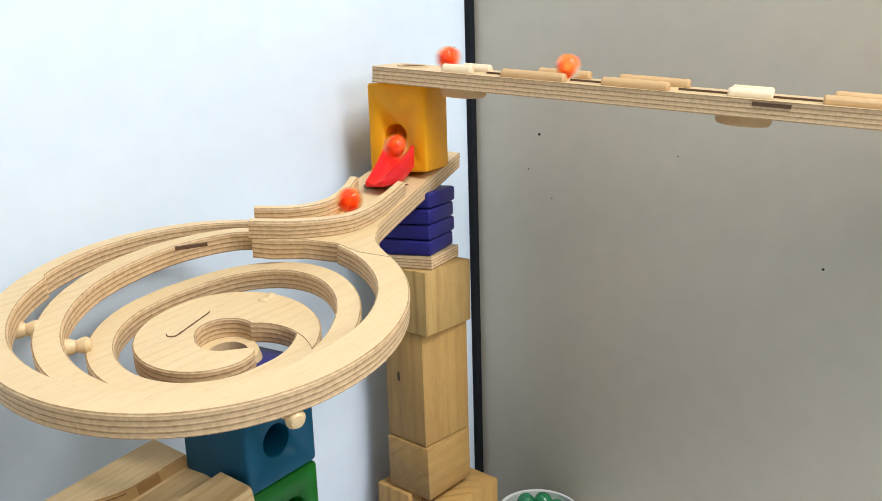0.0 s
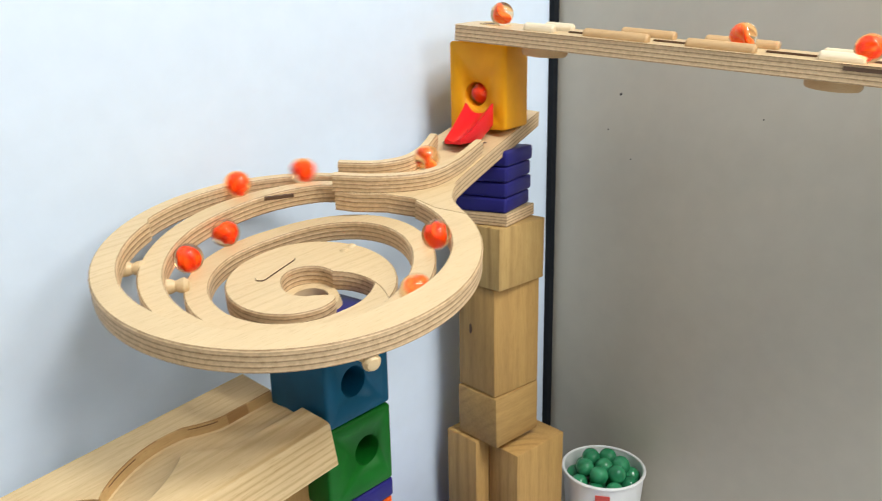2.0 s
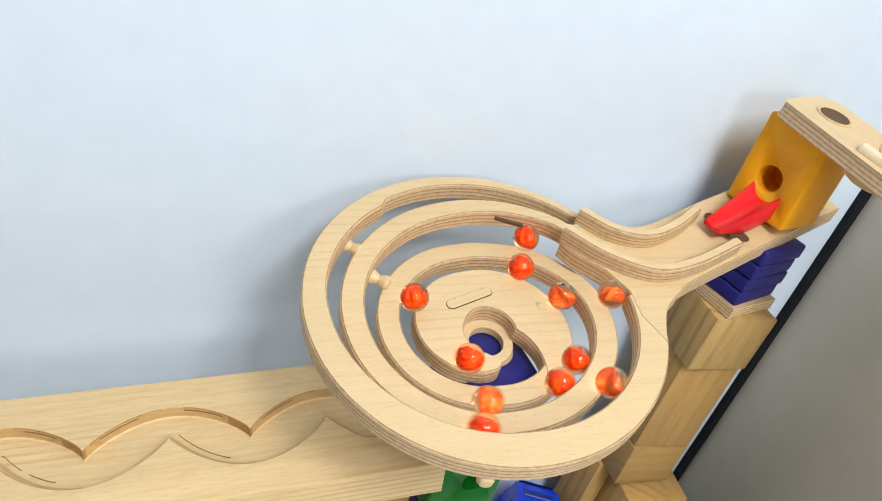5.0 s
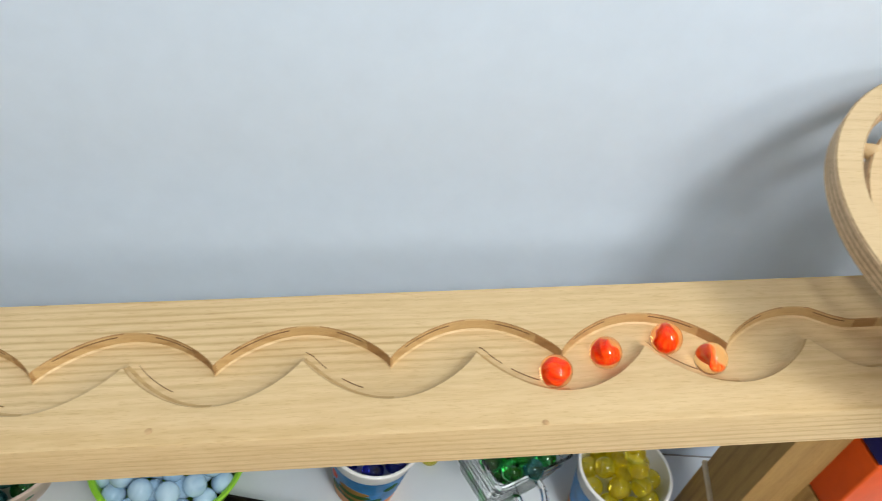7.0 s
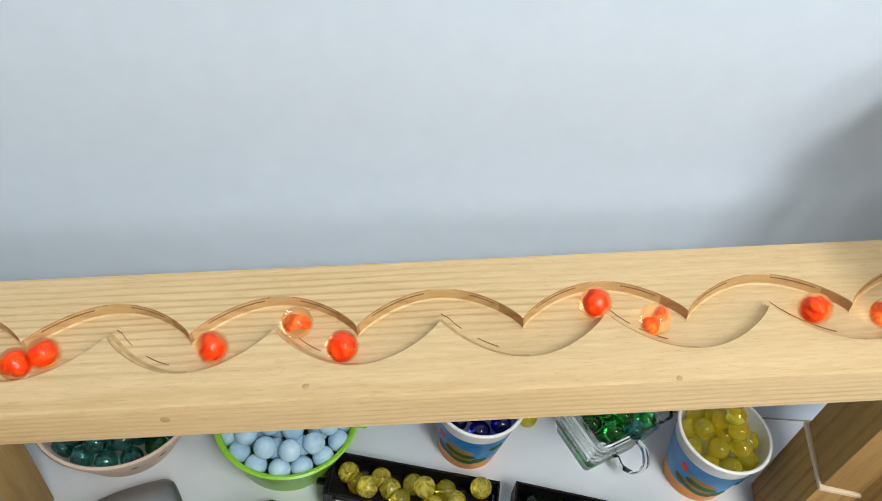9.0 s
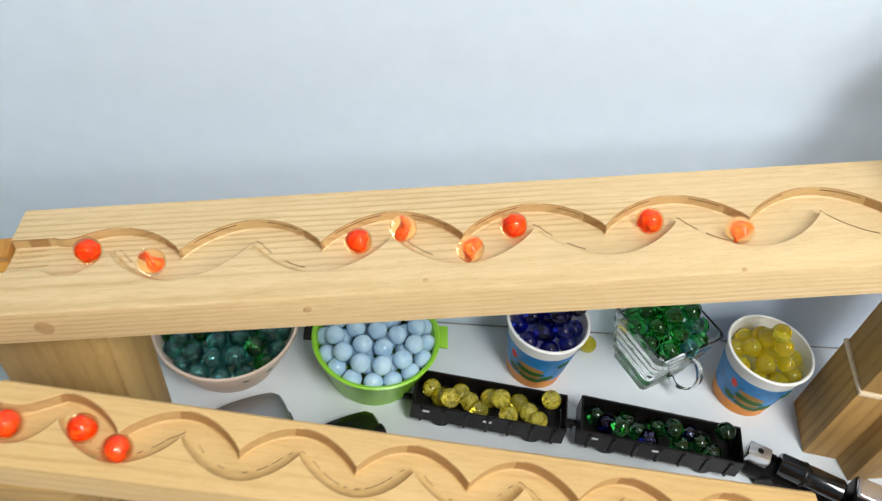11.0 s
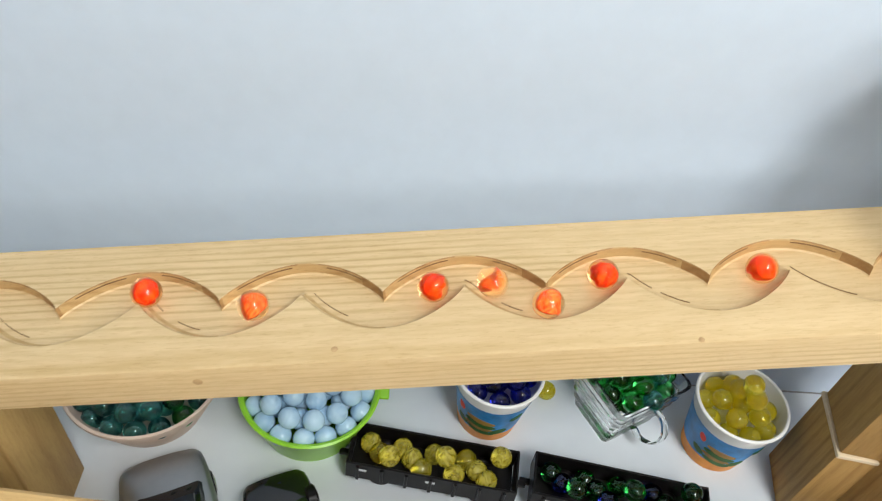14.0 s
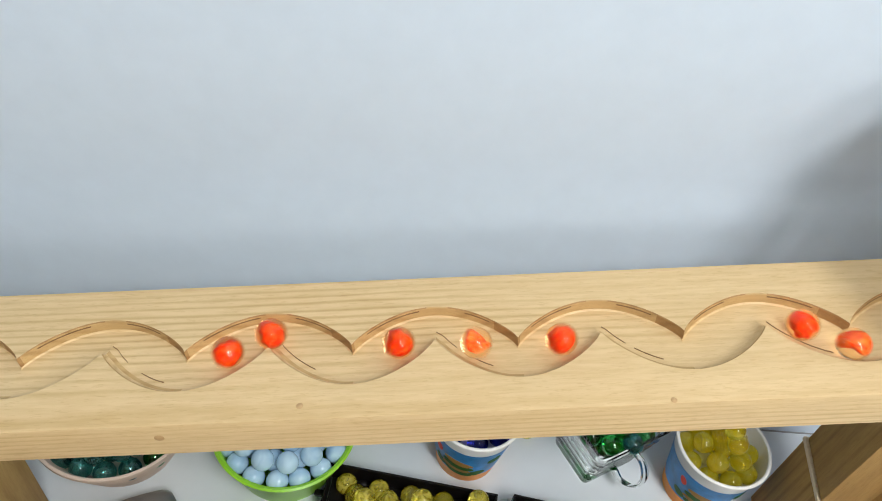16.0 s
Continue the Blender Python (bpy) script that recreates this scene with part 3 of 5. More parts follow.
class Zigzag:
    """A beam whose top holds a winding groove between scalloped edges."""

    def __init__(self, m, x0, x1, y0, y1, thick, period, depth, top_arc, low_arc, mid, drift, ends):
        self.m, self.x0, self.x1, self.y0, self.y1, self.thick = m, x0, x1, y0, y1, thick
        self.period, self.depth, self.top_arc, self.low_arc, self.mid, self.drift, self.ends = period, depth, top_arc, low_arc, mid, drift, ends

    def edges(self, x):
        u = (x / self.period) % 1.0
        v = (u + 0.5) % 1.0
        shift = self.drift[0] + self.drift[1] * x
        back = shift + self.top_arc * groove(u, 0.75)
        front = shift + self.mid - (self.mid + self.low_arc) * groove(v, 0.75)
        for xe, half, cy, side in self.ends:
            w = min(1.0, max(0.0, 1 - (x - xe) * side / 0.022)) if (x - xe) * side < 0.022 else 0.0
            if (x - xe) * side < 0:
                w = 1.0
            back = back * (1 - w) + (cy + half) * w
            front = front * (1 - w) + (cy - half) * w
        return back, front

    def cove(self, x):
        """Width in y of the rounded foot of the front wall: an even width square to the edge."""
        b, f = self.edges(x)
        slope = (self.edges(x + 0.0006)[1] - self.edges(x - 0.0006)[1]) / 0.0012
        return min(0.0082 * math.sqrt(1 + slope * slope), 0.48 * (b - f))

    def build(self, name, label, mat, browned):
        bm = bmesh.new()
        n = int((self.x1 - self.x0) / 0.0011)
        rows = []
        ch = 0.0022
        for i in range(n + 1):
            x = self.x0 + (self.x1 - self.x0) * i / n
            b, f = self.edges(x)
            d = self.depth
            w = b - f
            g = self.cove(x)
            pts = [(self.y1, -self.thick), (self.y1, -ch), (self.y1 - ch, 0.0), (b + 0.0005, 0.0), (b, -0.0005), (b - 0.0004, -d * 0.9), (b - 0.0014, -d), (b - w * 0.3, -d),
                   (f + g, -d), (f + g * 0.60, -d * 0.86), (f + g * 0.32, -d * 0.62), (f + g * 0.12, -d * 0.35), (f + 0.0005, -0.0012), (f - 0.0004, 0.0), (self.y0 + ch, 0.0), (self.y0 + ch * 0.3, -ch * 0.3), (self.y0, -ch), (self.y0, -self.thick + 0.001), (self.y0 + 0.001, -self.thick)]
            rows.append([bm.verts.new((x, y, z)) for y, z in pts])
        k = len(rows[0])
        for a, b in zip(rows, rows[1:]):
            for j in range(k):
                face = bm.faces.new((a[j], a[(j + 1) % k], b[(j + 1) % k], b[j]))
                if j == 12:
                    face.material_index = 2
                if j in browned:
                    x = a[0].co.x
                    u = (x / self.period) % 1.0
                    face.material_index = browned[j](u)
        for r in (rows[0], rows[-1]):
            bm.faces.new(r)
        bmesh.ops.recalc_face_normals(bm, faces=bm.faces)
        ob = thing(name, label, "marble run", self.m)
        part("beam", bm, [mat, SCORCHED, TOOLED_SHADED], ob, angle=28)
        return ob

    def scorch(self, ob, which, x0, x1, every, length, name="scorch_line"):
        """Burnt saw marks along the scalloped edge."""
        for i in range(int((x1 - x0) / every)):
            a = x0 + i * every + 0.3 * every * math.sin(i * 12.9898)
            if math.sin(i * 3.3) > 0.85:
                continue
            path, span = [], length * (0.85 + 0.45 * math.sin(i * 7.7))
            for s in range(7):
                x = a + span * s / 6
                b, f = self.edges(x)
                y = b - 0.0002 if which == "back" else f + self.cove(x)
                z = -0.0018 if which == "back" else -self.depth + 0.0002
                path.append((x, y, z))
            secs = [[(x, y - 0.0002, z - 0.0002), (x, y + 0.0002, z - 0.0002), (x, y + 0.0002, z + 0.0003), (x, y - 0.0002, z + 0.0003)] for x, y, z in path]
            part(name, loft(secs), SCRATCH, ob)


UPPER_M = axes((-0.4595, -0.1141, 0.2483), (0.9884, 0.0401, 0.1464), (0, 0, 1))
LOWER_M = axes((-0.5923, -0.2353, 0.1720), (0.9950, -0.0410, -0.0940), (0, 0, 1))
UPPER = Zigzag(UPPER_M, -0.3510, 0.2640, -0.0405, 0.0445, 0.026, 0.0825, 0.0068, 0.0222, 0.0218, 0.003, (0.0, 0.0), [(-0.325, 0.0125, 0.004, 1), (0.238, 0.0145, -0.002, -1)])
LOWER = Zigzag(LOWER_M, -0.1890, 0.2700, -0.0205, 0.0268, 0.022, 0.0615, 0.0088, 0.0185, 0.0155, 0.004, (0.0022, -0.014), [(-0.178, 0.0105, 0.002, 1), (0.256, 0.0105, 0.003, -1)])
# Besides scorch, index 2 tints groove walls darker, putting shade into their colour.
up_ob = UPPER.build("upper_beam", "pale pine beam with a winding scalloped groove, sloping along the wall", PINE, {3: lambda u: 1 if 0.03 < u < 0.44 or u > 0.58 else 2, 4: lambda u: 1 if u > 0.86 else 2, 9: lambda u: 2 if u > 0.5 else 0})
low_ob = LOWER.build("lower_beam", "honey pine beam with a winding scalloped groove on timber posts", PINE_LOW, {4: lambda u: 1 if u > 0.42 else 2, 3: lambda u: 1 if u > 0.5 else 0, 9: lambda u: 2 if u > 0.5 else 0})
for k in range(-3, 3):
    for f, L in ((0.09 + 0.03 * math.sin(3.1 * k), 0.026 + 0.006 * math.sin(5.3 * k)), (0.64 + 0.05 * math.sin(4.7 * k), 0.019 + 0.005 * math.sin(1.9 * k))):
        UPPER.scorch(up_ob, "back", (k + f) * UPPER.period, (k + f) * UPPER.period + 0.001, 0.001, L)
LOWER.scorch(low_ob, "front", -0.14, 0.24, 0.0064, 0.0042)
for k in range(-4, 2):
    for f, L in ((0.53 + 0.03 * math.sin(2.3 * k), 0.012), (0.70 + 0.04 * math.sin(3.7 * k), 0.015 + 0.004 * math.sin(k))):
        UPPER.scorch(up_ob, "front", (k + f) * UPPER.period, (k + f) * UPPER.period + 0.001, 0.001, L)
for x, y, L in ((-0.340, 0.0130, 0.016), (-0.338, 0.0085, 0.020), (-0.341, 0.0045, 0.012), (-0.336, 0.0005, 0.018), (-0.341, -0.0040, 0.010)):
    part("saw_mark", box(L, 0.0005, 0.0005, 0.0, 1), TOOLED_SHADED, up_ob, "brown saw mark in the groove", m=pose(x, y, -UPPER.depth - 0.0001, 0, 0, 4))
for x, y, r in ((0.0675, -0.0385, 0.0015), (-0.105, -0.033, 0.0017), (-0.171, -0.041, 0.0024)):
    part("knot", lathe([(0, 0.0003), (r * 0.6, 0.0003), (r, 0.0)], 20), DOWEL, up_ob, "small brown knot", m=pose(x, y if y > -0.04 else -0.0407, 0.0 if y > -0.04 else -0.010, 0 if y > -0.04 else 90, 0, 0))
part("knot", lathe([(0, 0.0003), (0.0035, 0.0003), (0.0055, 0.0)], 24), DOWEL, up_ob, "round tan knot", m=pose(-0.318, -0.0407, -0.013, 90, 0, 0))


# ---- half-round turn ----
TURN_M = axes((-0.7985, -0.1795, 0.1955), (0.131, -0.989, 0.0), (0, 0, 1)) @ pose(0, 0, 0, 0, 0, 0)


def make_turn():
    """Half-round of orange pine with a U-shaped groove; local x along the flat side, local -y outwards."""
    ob = thing("half_round_turn", "half-round orange pine block with a U-shaped groove", "marble run", TURN_M)
    n = 72
    rows, inner = [], []
    ax, ay = 0.0735, 0.0640
    d, gi, go = 0.0075, 0.40, 0.78
    for i in range(n + 1):
        a = math.pi * i / n
        dx, dy = math.cos(a), -math.sin(a)

        def at(f, z):
            return (ax * f * dx, ay * f * dy, z)
        rows.append([at(1.0, -0.0195), at(1.0, -0.0015), at(0.98, 0), at(go + 0.006, 0), at(go, -0.0006), at(go - 0.004, -d * 0.6), at(go - 0.06, -d), at(gi + 0.08, -d), at(gi + 0.08, -0.0195)])
        inner.append([at(gi + 0.079, -0.0195), at(gi + 0.079, -d + 0.0002), at(gi + 0.008, -d * 0.8), at(gi, -0.0006), at(gi - 0.006, 0), at(0.02, 0), at(0.02, -0.0195)])
    for name, secs, lip, browned in (("block", rows, 4, range(int(n * 0.55), n)), ("island", inner, 2, range(0, int(n * 0.6)))):
        bm = bmesh.new()
        vs = [[bm.verts.new(p) for p in r] for r in secs]
        k = len(vs[0])
        for i, (a, b) in enumerate(zip(vs, vs[1:])):
            for j in range(k):
                face = bm.faces.new((a[j], a[(j + 1) % k], b[(j + 1) % k], b[j]))
                face.material_index = 1 if j == lip and i in browned else 0
        bm.faces.new(vs[0])
        bm.faces.new(vs[-1])
        bmesh.ops.recalc_face_normals(bm, faces=bm.faces)
        part(name, bm, [PINE_TURN, SCORCHED], ob, angle=28)
    return ob


make_turn()

# ---- timber supports ----
timber("turn_post", "timber post under the half-round turn", BLOCK_PALE, -0.8330, -0.7890, -0.2450, -0.200, 0.0760, 0.1757, 3)
timber("rough_block", "rough timber foot block with a dark knot", BLOCK, -0.8280, -0.7860, -0.2470, -0.198, 0.0, 0.0755, 6)
timber("beam_riser", "timber riser under the lower beam", BLOCK_SIDE, -0.7870, -0.7350, -0.2500, -0.205, 0.1210, 0.1660, -2)
timber("knot_riser", "timber riser with a small nail hole", BLOCK_SIDE, -0.7860, -0.7350, -0.2490, -0.205, 0.0770, 0.1206, -2)
timber("sawn_block", "timber foot with saw marks under the risers", BLOCK, -0.7760, -0.7320, -0.2480, -0.195, 0.0, 0.0766, -3)
# No hole is bored: a dark disc carries the nail hole's shade as colour.
part("nail_hole", lathe([(0, 0.0002), (0.0024, 0.0002), (0.003, 0)], 16), SLOT_DARK, bpy.data.objects["knot_riser"], "dark disc painted for a nail hole's shade", m=pose(-0.0175, -0.0224, 0.013, 90, 0, 0))
for x, z, w in ((0.012, 0.062, 0.011), (0.010, 0.055, 0.016), (0.013, 0.049, 0.008), (0.014, 0.041, 0.010), (0.013, 0.036, 0.012), (0.015, 0.030, 0.007), (0.002, 0.055, 0.006)):
    part("saw_mark", box(w, 0.0006, 0.0007, 0.0, 1), SCRATCH, bpy.data.objects["sawn_block"], "dark saw mark", m=pose(x, -0.0266, z, 0, 4, 0))
part("knot", lathe([(0, 0.0002), (0.0030, 0.0003), (0.0034, 0.0006), (0.0042, 0.0005), (0.0050, 0)], 20), SCRATCH, bpy.data.objects["rough_block"], "dark ringed knot", m=pose(0.008, -0.0246, 0.054, 90, 0, 0))
part("knot", lathe([(0, 0.0003), (0.0014, 0.0003), (0.0022, 0)], 14), SLOT_DARK, bpy.data.objects["tall_post"], "small dark knot", m=pose(-0.0249, 0.006, 0.050, 0, -90, 0) @ Matrix.Diagonal((1.9, 0.8, 1, 1)))
timber("rear_post", "grey-brown timber post under the upper beam", BLOCK_PALE, -0.8180, -0.7440, -0.1550, -0.105, 0.0, 0.1700, 0)
timber("beam_post", "timber post under the upper end of the beam", BLOCK, -0.2200, -0.1680, -0.1180, -0.066, 0.0, 0.0910, -9)
tagged(part("ply_shim", box(0.053, 0.053, 0.0035, 0.0005, 1), DOWEL_PALE, m=pose(-0.194, -0.092, 0.0914, 0, 0, -9)), "thin pale shim between two posts", "wood block")
timber("beam_post", "timber post block on the shim under the beam", BLOCK, -0.2190, -0.1690, -0.1170, -0.067, 0.0952, 0.2570, -9)
timber("lower_post", "dark timber post under the lower beam", BLOCK, -0.3900, -0.3480, -0.2680, -0.222, 0.0, 0.1200, 0)
timber("lower_post", "chipped timber block under the lower beam", BLOCK_PALE, -0.3460, -0.3030, -0.2760, -0.230, 0.0, 0.1160, 0)

# ---- block column under the spiral ----
QX, QY, QT = -0.1735, -0.1100, 8.0
drilled_block("teal_block", "teal painted wooden block with bored holes under the spiral", TEAL, QX, QY, 0.2760, QT, 0.046, 0.046, 0.0490, [("y", -0.004, 0.022, 0.0085)])
drilled_block("green_block", "green painted wooden block with a bored hole", GREEN, QX, QY, 0.2290, QT - 2, 0.046, 0.046, 0.0466, [("y", 0.004, 0.026, 0.0085)])
painted_block("navy_spacer", "navy painted spacer under the green block", NAVY, QX, QY, 0.2170, QT, 0.046, 0.0117)
painted_block("navy_spacer", "navy painted spacer under the spiral's middle", NAVY, -0.1740, -0.1120, 0.3254, QT, 0.046, 0.0070)
painted_block("orange_block", "orange painted wooden block in the column", ORANGE, QX - 0.001, QY, 0.1640, QT + 2, 0.046, 0.0526)
timber("column_post", "timber post under the painted blocks", BLOCK, QX - 0.024, QX + 0.024, QY - 0.024, QY + 0.024, 0.0, 0.1636, QT)


# ---- vessels and marbles on the table ----
RM = 0.0079
MARBLE_MESH = {}


def marble(mat, x, y, z, label, group="", r=RM):
    key = (mat.name, round(r, 4))
    if key not in MARBLE_MESH:
        MARBLE_MESH[key] = sphere_mesh("marble", r, mat)
    ob = new("marble", MARBLE_MESH[key])
    ob.matrix_basis = pose(x, y, z, random.uniform(0, 360), random.uniform(0, 360), 0)
    return tagged(ob, label, "marble", group)


def heap(mat, cx, cy, z0, radius, layers, label, group, r=RM, other=None, squash=1.0, turn=0.0):
    """Marbles laid in rings, each layer in the hollows of the one below."""
    spots = []
    ct, st = math.cos(radians(turn)), math.sin(radians(turn))
    for k in range(layers):
        rad, z = radius - k * r * 1.05, z0 + k * r * 1.42
        rr = rad - r
        ring = 0
        while rr >= -0.2 * r:
            n = max(1, int(2 * math.pi * max(rr, 0.0) / (2.06 * r))) if rr > 0.4 * r else 1
            for i in range(n):
                a = 2 * math.pi * (i + 0.37 * k + 0.5 * ring) / n
                q = rr if n > 1 else 0.0
                x, y = q * math.cos(a) + random.uniform(-1, 1) * 0.0006, q * math.sin(a) * squash + random.uniform(-1, 1) * 0.0006
                spots.append((cx + x * ct - y * st, cy + x * st + y * ct, z + random.uniform(-1, 1) * 0.0011))
            rr -= 2.03 * r
            ring += 1
    for i, (x, y, z) in enumerate(spots):
        marble(other if other and i % 6 == 3 else mat, x, y, z, label, group, r)


def paper_cup(x, y, h, rt, rb, label, printed=True):
    ob = thing("paper_cup", label, "cup", pose(x, y, 0))
    part("wall", lathe([(0, 0.003), (rb - 0.001, 0.003), (rt - 0.0012, h), (rt, h), (rb, 0.0)], 56), CUP_WHITE, ob)
    rim = [(rt + 0.0014 * math.cos(a), h + 0.0014 * math.sin(a)) for a in [k * math.pi / 5 for k in range(11)]]
    part("rolled_rim", lathe(rim, 56), CUP_WHITE, ob)
    if printed:
        def at(f):
            return rb + (rt - rb) * f + 0.0003
        part("printed_band", lathe([(at(0.22), h * 0.22), (at(0.80), h * 0.80)], 56), PRINT_BLUE, ob, "blue sky print with clouds")
        part("printed_foot", lathe([(at(0.01), h * 0.01), (at(0.22), h * 0.22)], 56), PRINT_SAND, ob, "orange and sand print")
        # plain picture patches: a green and brown snack, a red badge, a palm
        for a, f, w, hh, mat, nm in ((248, 0.42, 0.025, 0.006, PRINT_LEAF, "printed_leaf"), (248, 0.51, 0.023, 0.0055, PRINT_BUN, "printed_bun"), (246, 0.34, 0.023, 0.0045, PRINT_BUN, "printed_bun"), (250, 0.255, 0.022, 0.005, PRINT_LEAF, "printed_leaf"), (280, 0.30, 0.012, 0.006, PRINT_LEAF, "printed_leaf"), (216, 0.33, 0.010, 0.006, PRINT_LEAF, "printed_leaf"), (214, 0.62, 0.006, 0.007, PRINT_RED, "printed_badge"), (300, 0.62, 0.010, 0.005, PRINT_LEAF, "printed_palm")):
            secs = []
            for k in range(7):
                s = (k - 3) / 3.0
                aa = radians(a + math.degrees(s * w / 2 / at(f)))
                half = hh / 2 * math.sqrt(max(0.06, 1 - s * s))
                z = h * f + 0.004 * s * (1 if a < 260 else -1) * (-0.5)
                r0 = at((z) / h) + 0.0002
                secs.append([(r0 * math.cos(aa), r0 * math.sin(aa), z - half), ((r0 + 0.0004) * math.cos(aa), (r0 + 0.0004) * math.sin(aa), z - half), ((r0 + 0.0004) * math.cos(aa), (r0 + 0.0004) * math.sin(aa), z + half), (r0 * math.cos(aa), r0 * math.sin(aa), z + half)])
            part(nm, loft(secs), mat, ob)
    return ob


PRINT_BLUE = paint("printed_blue", (0.02, 0.25, 0.62), 0.4, 0.45)
PRINT_SAND = paint("printed_orange", (0.90, 0.29, 0.012), 0.4, 0.25)
PRINT_LEAF = paint("printed_green", (0.03, 0.12, 0.02), 0.45, 0.3)
PRINT_BUN = paint("printed_brown", (0.34, 0.19, 0.045), 0.45, 0.3)
PRINT_RED = paint("printed_red", (0.65, 0.07, 0.05), 0.45, 0.2)

paper_cup(-0.4480, -0.0410, 0.066, 0.0335, 0.0235, "printed paper cup heaped with navy glass marbles")
heap(M_BLUE, -0.4480, -0.0410, 0.056, 0.0308, 3, "navy blue glass marble in a paper cup", "navy marbles")
marble(BLACK_GLOSS, -0.4255, -0.0340, 0.0765, "black glossy marble on the cup's rim", "navy marbles")
paper_cup(-0.2630, -0.0565, 0.066, 0.0345, 0.0240, "printed paper cup heaped with yellow glass marbles")
heap(M_YELLOW, -0.2630, -0.0565, 0.053, 0.0316, 4, "clear yellow glass marble in a paper cup", "yellow marbles")
paper_cup(0.1070, -0.0960, 0.110, 0.0345, 0.0260, "white plastic cup filled with jade marbles", False)
heap(M_JADE, 0.1070, -0.0960, 0.100, 0.0318, 2, "opaque jade green marble in a white cup", "jade marbles")
tagged(part("cup_print", box(0.016, 0.0006, 0.006, 0.0, 1), PRINT_BLUE, bpy.data.objects["paper_cup.002"], m=pose(-0.010, -0.0308, 0.078, 12, 0, -20)), "blue printed bar")
tagged(part("cup_print", box(0.012, 0.0006, 0.012, 0.0, 1), PRINT_RED, bpy.data.objects["paper_cup.002"], m=pose(-0.0265, -0.0185, 0.092, 12, 0, -56)), "red printed patch")
marble(M_YELLOW, -0.3980, -0.0200, RM, "loose yellow glass marble on the table")


def bowl(x, y, profile, mat, label, n=56):
    ob = thing("bowl", label, "bowl", pose(x, y, 0))
    part("body", lathe(profile, n), mat, ob)
    return ob


beige = bowl(-0.7100, -0.0480, [(0, 0.003), (0.036, 0.003), (0.0545, 0.045), (0.0555, 0.0465), (0.0575, 0.0462), (0.0578, 0.044), (0.039, 0.0), (0, 0)], BOWL_RIM, "beige bowl of dark teal marbles under the beam")
heap(M_DARK, -0.7100, -0.0480, 0.036, 0.0535, 2, "dark teal glass marble in a beige bowl", "dark marbles", RM, M_GREEN)
lime = bowl(-0.5880, -0.0530, [(0, 0.003), (0.036, 0.003), (0.0485, 0.046), (0.051, 0.0475), (0.0525, 0.0465), (0.0515, 0.0445), (0.038, 0.0), (0, 0)], LIME, "lime plastic bowl of pale blue marbles")
for s in (-1, 1):
    part("handle", box(0.009, 0.022, 0.003, 0.0012, 2), LIME if s > 0 else BLACK_TOY, lime, "" if s > 0 else "dark side lug", m=pose(s * 0.0545, 0.004, 0.0425))
heap(M_SKY, -0.5880, -0.0530, 0.040, 0.0495, 2, "opaque pale blue marble in a lime bowl", "pale blue marbles")
toys = bowl(-0.9750, -0.0550, [(0, 0.003), (0.045, 0.003), (0.062, 0.05), (0.064, 0.0515), (0.066, 0.050), (0.048, 0.0), (0, 0)], GREEN_BOWL, "bright green bowl of bouncy balls")
BALLS = [paint("ball_pink", (0.85, 0.03, 0.28), 0.4), paint("ball_yellow", (0.80, 0.68, 0.04), 0.4), paint("ball_lime", (0.52, 0.66, 0.05), 0.4), paint("ball_red", (0.82, 0.07, 0.03), 0.4), paint("ball_navy", (0.02, 0.05, 0.32), 0.4), paint("ball_green", (0.25, 0.34, 0.05), 0.4), paint("ball_violet", (0.55, 0.12, 0.45), 0.4)]


def bouncy(mat, x, y, z, label, r=0.0145, spots=False):
    ob = thing("bouncy_ball", label, "ball", pose(x, y, z), "bouncy balls")
    bm = bmesh.new()
    bmesh.ops.create_uvsphere(bm, u_segments=28, v_segments=18, radius=r)
    part("shell", bm, mat, ob, angle=80)
    if spots:
        for a, b in ((20, 40), (100, 25), (180, 55), (260, 20), (310, 60), (60, -15), (150, -10), (230, -12), (330, 5)):
            m = pose(0, 0, 0, 0, 90 - b, a) @ Matrix.Translation((0, 0, r - 0.0002))
            part("spot", lathe([(0, 0.0004), (0.0035, 0.0001), (0.0042, -0.0006)], 5, m), BLACK_TOY, ob)
    return ob


for mi, x, y, z, lab, sp in ((0, -0.930, -0.020, 0.082, "pink bouncy ball with black patches", True), (1, -0.9230, -0.050, 0.078, "yellow and orange bouncy ball", False), (2, -0.9430, -0.075, 0.070, "plain lime green bouncy ball", False), (3, -0.9320, -0.087, 0.060, "plain red bouncy ball", False), (3, -0.9420, -0.043, 0.076, "plain orange-red bouncy ball", False),
                             (4, -0.9330, -0.062, 0.062, "navy striped bouncy ball", False), (5, -0.950, -0.020, 0.075, "plain olive bouncy ball", False), (6, -0.9560, -0.055, 0.072, "violet striped bouncy ball", False), (4, -0.9650, -0.085, 0.058, "plain navy bouncy ball", False), (5, -0.9350, -0.1000, 0.055, "dark green striped bouncy ball", False), (3, -0.9700, -0.035, 0.062, "plain red bouncy ball", False)):
    bouncy(BALLS[mi], x - 0.030, y, z, lab, 0.0145, sp)


